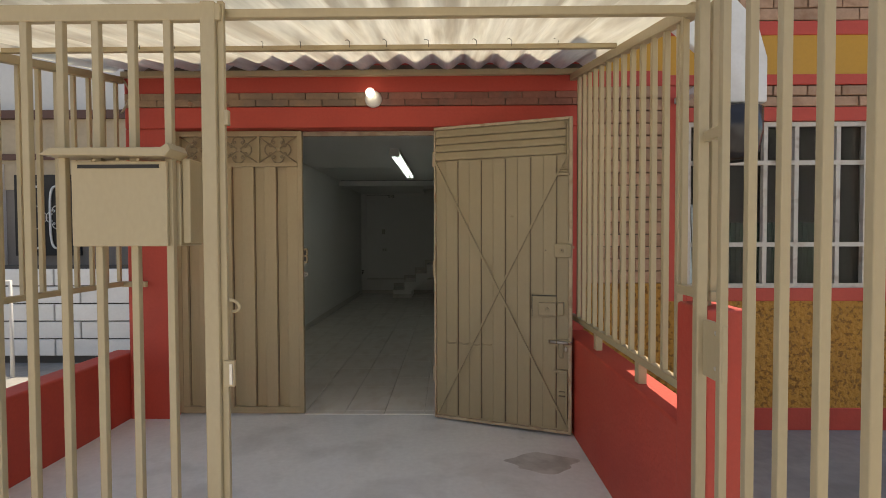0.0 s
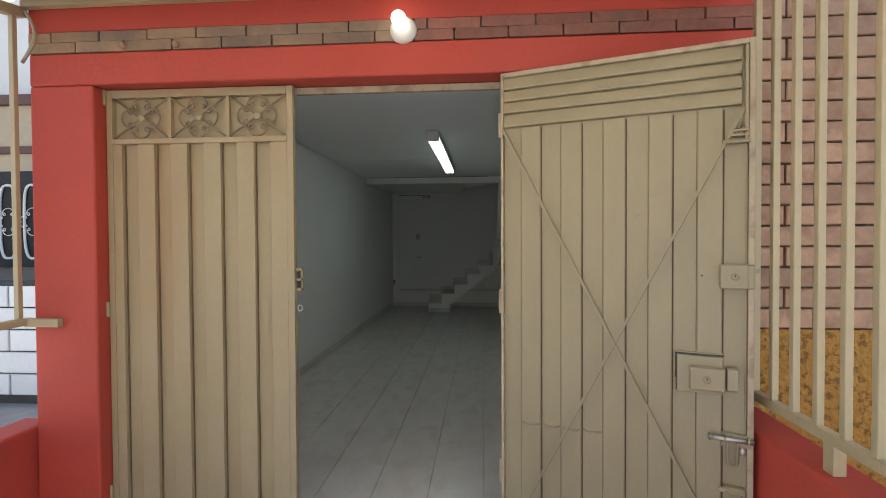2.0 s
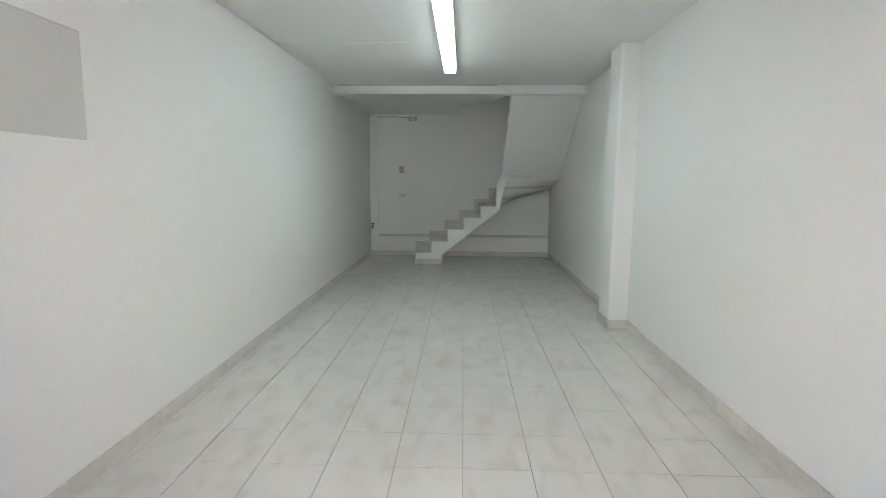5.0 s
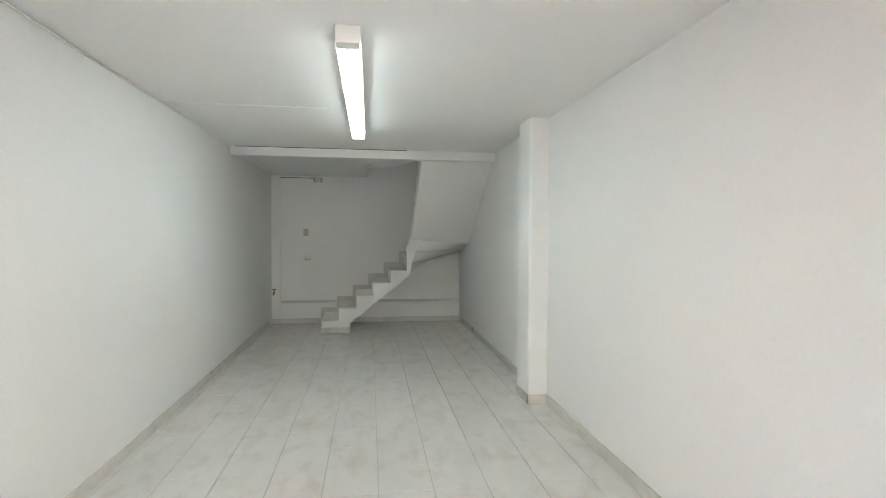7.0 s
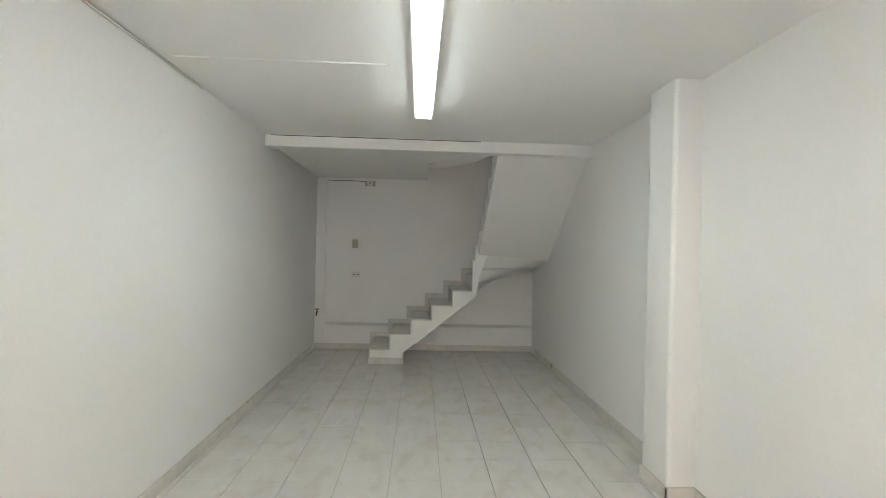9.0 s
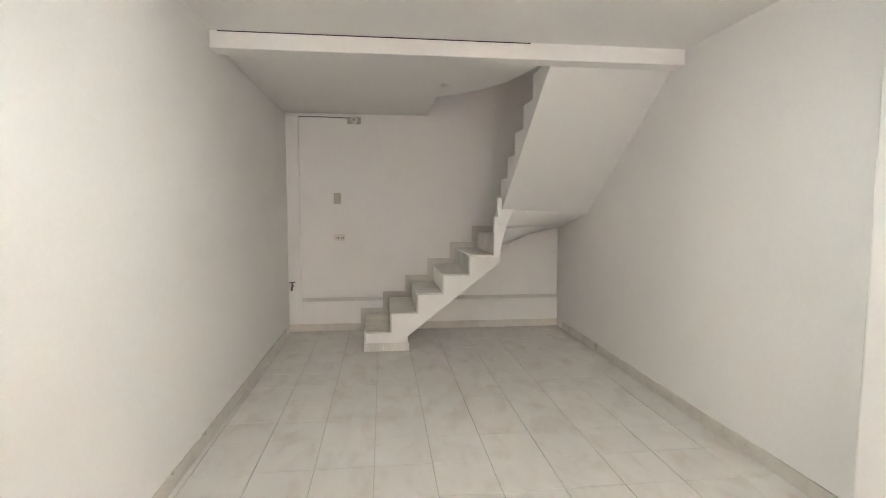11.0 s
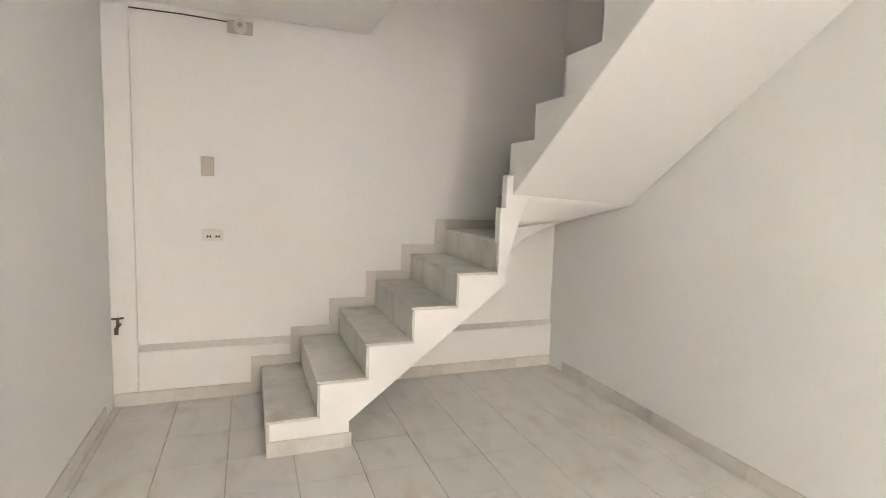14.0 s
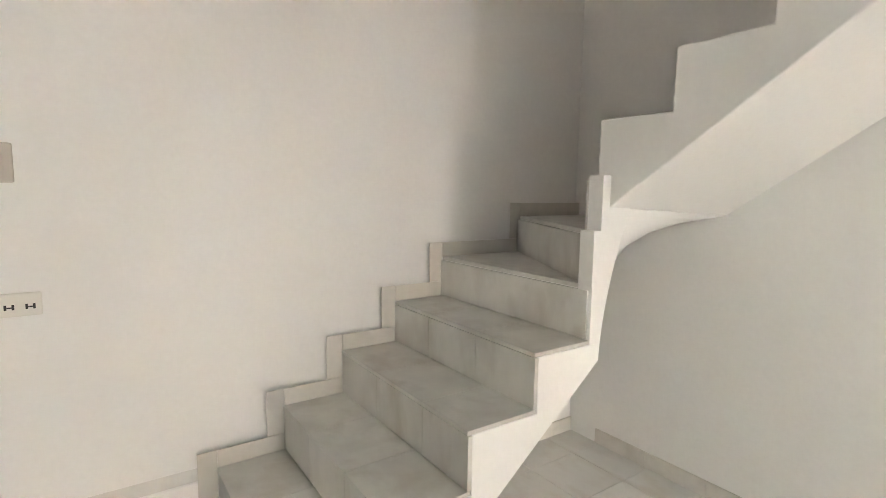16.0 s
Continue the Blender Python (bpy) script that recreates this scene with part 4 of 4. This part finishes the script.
# lower treads: two or three tiles each, risers three tiles, skirting pieces stepping up the wall
cuts = [Y_STR + 0.0015, Y_STR + 0.29, Y_STR + 0.59, YB]
for i in range(5):
    z, x0, x1 = RISE * (i + 1), TX[i], TX[i + 1]
    cy = cuts if i % 2 == 0 else [Y_STR + 0.0015, Y_STR + 0.24, Y_STR + 0.55, YB]
    part("tread_nosing_joint", boxes((x0 + 0.004, x1, Y_STR + 0.03, YB, z - TT + 0.0005, z - 0.003)), M_JOINT_SHADE, stair)
    for a, b in zip(cy, cy[1:]):
        part("tread_tile", boxes((x0 - 0.003, x1 + TT - 0.003, a, b - 0.0025, z - TT + 0.002, z)), M_STEPTILE, stair)
        part("riser_tile", boxes((x0, x0 + TT, a, b - 0.0025, z - RISE + 0.003, z - TT - 0.003)), M_STEPTILE, stair)
    # skirting
    part("skirting", boxes((x0 - SK, x0 - 0.001, YB - 0.004, YB, z - RISE + (SK if i else 0.0) + 0.001, z + SK)), M_SKIRT, stair)
    part("skirting", boxes((x0 + 0.0005, x1 - 0.001, YB - 0.004, YB, z + 0.001, z + SK - 0.001)), M_SKIRT, stair)
part("skirting", boxes((TX[5] - SK, TX[5] - 0.001, YB - 0.004, YB, RISE * 5 + SK + 0.001, RISE * 6 + SK)), M_SKIRT, stair)
q = outer(TREADS[1])
part("skirting", boxes((TX[5] + 0.0005, q.x - 0.001, YB - 0.004, YB, RISE * 6 + 0.001, RISE * 6 + SK - 0.001)), M_SKIRT, stair)
part("skirting", boxes((q.x - SK, q.x - 0.001, YB - 0.004, YB, RISE * 6 + SK + 0.001, RISE * 7 + SK)), M_SKIRT, stair)
part("skirting", boxes((q.x + 0.0005, XR - 0.01, YB - 0.004, YB, RISE * 7 + 0.001, RISE * 7 + SK - 0.001)), M_SKIRT, stair)
# plinth tiles on the outer side of the first step
for a, b in ((-0.669, -0.49), (-0.488, -0.25)):
    part("plinth_tile", boxes((a, b, Y_STR - 0.011, Y_STR - 0.001, 0.0, 0.078)), M_STEPTILE, stair)

# ---- fluorescent lamp ----
lamp = thing("ceiling_light", "long lit twin-tube fluorescent light with white housing", "lamp")
LX, LY0, LY1 = -0.080, 7.143, 9.60
bevelled(part("housing", boxes((LX - 0.060, LX + 0.060, LY0, LY1, Z_CEIL - 0.040, Z_CEIL - 0.0005)), M_PLASTIC, lamp), 0.006)
# thin lips added to keep the tubes' glow off the ceiling
for sx in (-1, 1):
    part("glow_stop_lip", boxes((LX + sx * 0.0625 - 0.0015, LX + sx * 0.0625 + 0.0015, LY0 + 0.09, LY1 - 0.03, Z_CEIL - 0.054, Z_CEIL - 0.001)), M_PLASTIC, lamp)
for y0, y1 in ((LY0 - 0.005, LY0 + 0.09), (LY1 - 0.03, LY1 + 0.005)):
    bevelled(part("end_cap", boxes((LX - 0.058, LX + 0.058, y0, y1, Z_CEIL - 0.085, Z_CEIL - 0.002)), M_PLASTIC, lamp), 0.006)
for s in (-0.036, 0.036):
    bm = bmesh.new()
    tube(bm, [(LX + s, LY0 + 0.09, Z_CEIL - 0.062), (LX + s, LY1 - 0.03, Z_CEIL - 0.062)], 0.019, 14)
    part("tube", bm, M_TUBE, lamp, "glowing fluorescent tube", smooth=True)

# ---- small wall things ----
cover = thing("wall_cover", "grey square cover plate set in the white wall", "cover")
bevelled(part("plate", boxes((XL + 0.0005, XL + 0.008, 6.10, 6.51, 1.428, 1.858)), M_COVER2, cover), 0.003)
part("rim", boxes((XL + 0.0005, XL + 0.010, 6.092, 6.10, 1.42, 1.866), (XL + 0.0005, XL + 0.010, 6.51, 6.518, 1.42, 1.866), (XL + 0.0005, XL + 0.010, 6.10, 6.51, 1.42, 1.428), (XL + 0.0005, XL + 0.010, 6.10, 6.51, 1.858, 1.866)), M_WHITE, cover)
sw = thing("light_switch", "pale beige plastic switch plate on the back wall", "switch")
YW = Y_BACK + 0.030
bevelled(part("plate", boxes((-1.012, -0.938, YW - 0.012, YW - 0.0005, 1.385, 1.50)), M_SWITCH, sw), 0.006)
part("rocker", boxes((-0.990, -0.960, YW - 0.016, YW - 0.011, 1.42, 1.465)), M_SWITCH, sw)
so = thing("wall_socket", "white double power socket plate on the back wall", "socket")
bevelled(part("plate", boxes((-1.012, -0.895, YW - 0.010, YW - 0.0005, 0.988, 1.060)), M_PLASTIC, so), 0.005)
for x in (-0.985, -0.935):
    part("slot", boxes((x, x + 0.006, YW - 0.0115, YW - 0.009, 1.010, 1.026), (x + 0.018, x + 0.024, YW - 0.0115, YW - 0.009, 1.010, 1.026), (x + 0.006, x + 0.018, YW - 0.0115, YW - 0.009, 1.015, 1.019)), M_DARK, so)
tap = thing("water_tap", "small tarnished metal water tap near the wall corner", "tap")
bm = bmesh.new()
tube(bm, [(XL + 0.045, Y_BACK - 0.0, 0.50), (XL + 0.045, Y_BACK - 0.045, 0.50), (XL + 0.045, Y_BACK - 0.075, 0.495), (XL + 0.045, Y_BACK - 0.082, 0.46)], 0.011, 10)
part("spout", bm, M_TAP, tap, smooth=True)
bm = bmesh.new()
tube(bm, [(XL + 0.045, Y_BACK - 0.04, 0.50), (XL + 0.045, Y_BACK - 0.04, 0.54)], 0.008, 8)
tube(bm, [(XL + 0.015, Y_BACK - 0.04, 0.542), (XL + 0.075, Y_BACK - 0.04, 0.546)], 0.006, 8)
part("handle", bm, M_TAP, tap, smooth=True)
bl = thing("lamp_holder", "bare lamp holder on a plate high on the back wall", "lamp")
bevelled(part("plate", boxes((-0.855, -0.715, YW - 0.02, YW - 0.0005, 2.235, 2.315 - 0.006)), M_COVER, bl), 0.004)
bm = bmesh.new()
lathe(bm, [(0.040, 0), (0.040, 0.02), (0.030, 0.035), (0.030, 0.05), (0.022, 0.052)], (-0.785, YW - 0.019, 2.273), Matrix.Rotation(math.pi / 2, 4, "X"), 20)
part("socket", bm, M_PLASTIC, bl, smooth=False)
part("mouth", ball(bmesh.new(), (-0.785, YW - 0.068, 2.273), 0.016), M_STEEL, bl, smooth=True)
wire = thing("cable", "thin dark cable along the top of the back wall", "cable")
bm = bmesh.new()
tube(bm, [(-1.365, YW - 0.006, 2.302), (-1.1, YW - 0.006, 2.305), (-0.856, YW - 0.006, 2.298)], 0.004, 6)
part("wire", bm, M_CRACK, wire)
ceil_plate = thing("ceiling_plate", "small round white cover on the low ceiling", "cover")
bm = bmesh.new()
lathe(bm, [(0.035, 0), (0.035, 0.01), (0.02, 0.014)], (0.02, 11.6, Z_CEIL2 - 0.014), seg=20)
part("disc", bm, M_PLASTIC, ceil_plate)

# ---- neighbour to the left, beyond the railing ----
nb = thing("neighbour_house", "beige and grey house next door with a brown band", "house")
part("wall", boxes((-9.0, -1.85, 8.0, 8.2, -0.1, 2.0)), M_NEIGH_GREY, nb)
part("wall", boxes((-9.0, -1.85, 7.98, 8.2, 2.0, 2.95)), M_NEIGH_BEIGE, nb)
part("wall", boxes((-9.0, -1.85, 8.05, 8.2, 3.05, 4.6)), M_NEIGH_PALE, nb)
part("band", boxes((-9.0, -1.85, 7.93, 8.2, 2.40, 2.48)), M_BROWN, nb)
part("roof_edge", boxes((-9.0, -1.85, 7.90, 8.2, 2.95, 3.06)), M_BROWN, nb)
grille = part("window", boxes((-5.35, -4.45, 7.96, 7.99, 1.1, 2.2)), M_DARK, nb)
bm = bmesh.new()
for cx in (-5.05, -4.75):
    pts = [(cx + 0.10 * math.copysign(abs(math.cos(a)) ** 0.6, math.cos(a)), 7.94, 1.62 + 0.42 * math.copysign(abs(math.sin(a)) ** 0.6, math.sin(a))) for a in np.linspace(0, 2 * math.pi, 28)]
    tube(bm, pts, 0.016, 6)
    for q in range(4):
        s = 1.6
        scroll(bm, cx, 1.62, q * math.pi / 2, s, 7.94)
part("grille", bm, M_WHITEMETAL, grille, "white scrolled iron grille", smooth=True)
part("white_door", boxes((-5.75, -5.50, 7.95, 8.0, 0.0, 2.35)), M_WHITEMETAL, nb)

# ---- tiles, bricks, blocks ----
def shared_box(name, sx, sy, sz, material, bevel=0.0):
    """Mesh of a small slab with its middle at the origin, top edges slightly eased."""
    bm = bmesh.new()
    e = bevel
    lo = [bm.verts.new((x * sx / 2, y * sy / 2, -sz / 2)) for x, y in ((-1, -1), (1, -1), (1, 1), (-1, 1))]
    mid = [bm.verts.new((x * sx / 2, y * sy / 2, sz / 2 - e)) for x, y in ((-1, -1), (1, -1), (1, 1), (-1, 1))]
    top = [bm.verts.new((x * (sx / 2 - e), y * (sy / 2 - e), sz / 2)) for x, y in ((-1, -1), (1, -1), (1, 1), (-1, 1))]
    bm.faces.new(lo[::-1])
    bm.faces.new(top)
    for a, b in ((lo, mid), (mid, top)):
        for k in range(4):
            bm.faces.new((a[k], a[(k + 1) % 4], b[(k + 1) % 4], b[k]))
    me = bpy.data.meshes.new(name)
    bm.to_mesh(me)
    bm.free()
    me.materials.append(material)
    return me


def piece(name, me, parent, m):
    ob = new(name, me)
    ob.parent = parent
    ob.matrix_basis = m
    return ob


rng = random.Random(4)
PX, PY = 0.3065, 0.3125
xe = [XL] + [-0.234 + PX * k for k in range(-4, 6) if XL + 0.02 < -0.234 + PX * k < XR - 0.02] + [XR]
ye = [Y_IN - 0.07] + [6.55 + PY * k for k in range(-5, 22) if Y_IN - 0.05 < 6.55 + PY * k < Y_BACK - 0.02] + [Y_BACK]
cache = {}
for xa, xb in zip(xe, xe[1:]):
    for ya, yb in zip(ye, ye[1:]):
        key = (round(xb - xa, 3), round(yb - ya, 3))
        if key not in cache:
            cache[key] = shared_box("tile", key[0] - 0.0028, key[1] - 0.0016, 0.010, M_TILE, 0.001)
        piece("tile", cache[key], floor, pose((xa + xb) / 2, (ya + yb) / 2, -0.005 + rng.uniform(-0.0006, 0.0006)))
# skirting tiles round the room
sk_l = thing("baseboard", "greyish marbled tile baseboard along the room walls", "baseboard", kind="structure")
sk_y = shared_box("skirting_tile", 0.009, PY - 0.002, 0.080, M_SKIRT, 0.001)
sk_x = shared_box("skirting_tile", 0.305, 0.009, 0.080, M_SKIRT, 0.001)
y = Y_IN + 0.012 + PY / 2
while y < Y_BACK - 0.1:
    piece("skirting_tile", sk_y, sk_l, pose(XL + 0.0046, y, 0.041))
    if not 8.60 < y < 9.32:
        piece("skirting_tile", sk_y, sk_l, pose(XR - 0.0046, y, 0.041))
    y += PY
for x in (-1.34, -1.033, -0.86):
    piece("skirting_tile", sk_x, sk_l, pose(x, Y_BACK - 0.0056 - (0.0005 if x == -0.86 else 0), 0.041))
for x in (-0.5, -0.19, 0.117, 0.424, 0.731, 1.038, 1.345):
    piece("skirting_tile", sk_x, sk_l, pose(x, Y_BACK - 0.0056, 0.041))
pil = boxes((1.327, 1.337, 8.79, 9.13, 0.001, 0.081), (1.327, XR, 8.79, 8.80, 0.001, 0.081), (1.49, XR, 8.44, 8.789, 0.001, 0.081), (1.49, XR, 9.131, 9.48, 0.001, 0.081))
part("skirting_tile", pil, M_SKIRT, sk_l)

# bricks of the facade
CH = 0.0895


def brick_field(x0, x1, z0, z1, length=0.245, height=CH, y=Y_FACE + 0.006, mortar=0.012, slip=0.0, material=M_BRICK, bed=None):
    row, z = 0, z0
    while z < z1 - 0.02:
        h = min(height, z1 - z)
        x = x0 - (length * (0.5 if row % 2 else 0.0) + slip)
        while x < x1:
            a, b = max(x, x0), min(x + length, x1)
            if b - a > 0.03:
                key = (material.name, round(b - a, 3), round(h, 3))
                if key not in cache:
                    cache[key] = shared_box("brick", key[1] - mortar, key[2] - (mortar if bed is None else bed), 0.03, material, 0.004 if bed is None else 0.001)
                piece("brick", cache[key], facade, Matrix.Translation(((a + b) / 2, y + rng.uniform(-0.003, 0.003), z + h / 2)) @ pose(0, 0, 0, 90, rng.uniform(-0.4, 0.4), 0))
            x += length
        row += 1
        z += height


brick_field(1.56, 2.157, 1.003, 2.435, mortar=0.008)
brick_field(-1.812, 0.07, 2.306, 2.402, height=0.048, length=0.243, mortar=0.007, y=Y_FACE + 0.010, bed=0.0008, material=M_BRICK_OLD)
brick_field(0.07, 1.56, 2.306, 2.402, height=0.048, length=0.243, mortar=0.007, y=Y_FACE + 0.010, slip=0.06, bed=0.0008, material=M_BRICK_RED)
brick_field(2.30, 4.7, 2.277, 2.433, height=0.078)
brick_field(1.56, 4.7, 2.892, 3.43)

# white blocks of the neighbour's wall, with open dark joints
nwall = thing("neighbour_wall", "white painted block wall with dark joints next door", "wall", kind="structure")
part("wall_core", boxes((-7.0, -1.9, 6.80, 6.95, -0.1, 1.03)), M_CRACK, nwall)
block = shared_box("block", 0.58, 0.185, 0.05, M_NEIGH_WHITE, 0.006)
for r in range(5):
    for k in range(9):
        x = -6.6 + k * 0.6 + (0.3 if r % 2 else 0)
        if x < -2.2:
            piece("block", block, nwall, Matrix.Translation((x, 6.79, 0.03 + 0.2 * r + 0.07)) @ pose(0, 0, 0, 90, 0, 0))
# white pipe frame beside it
pf = thing("pipe_rail", "white tubular metal guard rail next door", "railing")
bm = bmesh.new()
tube(bm, [(-3.9, 6.2, -0.08), (-3.9, 6.2, 0.9), (-5.2, 6.1, 0.9), (-5.2, 6.1, -0.08)], 0.02, 8)
part("pipe", bm, M_WHITEMETAL, pf, smooth=True)

# hood hanging beside the brick panel
hood = thing("awning", "white curved sheet awning with a dark glossy underside", "awning")
bm = bmesh.new()
prism(bm, [(2.02, 2.85), (2.30, 2.55), (2.36, 2.35), (2.36, 2.10), (2.08, 2.10), (2.06, 2.25), (2.0, 2.36), (1.78, 2.56), (1.70, 2.85)], "y", 3.98, 4.03)
bevelled(part("sheet", bm, M_WHITEMETAL, hood), 0.01, 3)
bm = bmesh.new()
lathe(bm, [(0.10, 0), (0.15, 0.05), (0.17, 0.16), (0.17, 0.295)], (2.23, 4.12, 1.79), seg=28)
part("bowl", bm, M_HOOD, hood, smooth=True)
part("stay", boxes((2.20, 2.26, 4.03, Y_FACE, 2.30, 2.34)), M_WHITEMETAL, hood)

# dark damp stain on the porch slab beside the open door
stain = tagged(link_mesh("floor_stain", prism(bmesh.new(), [(1.13 + (0.20 + 0.03 * math.sin(3 * a) + 0.02 * math.sin(7 * a)) * math.cos(a), 4.10 + (0.13 + 0.02 * math.sin(4 * a + 1)) * math.sin(a)) for a in np.linspace(0, 2 * math.pi, 48, endpoint=False)], "z", -0.0049, -0.004), M_STAIN), "dark damp patch on the porch concrete", "stain", kind="structure")
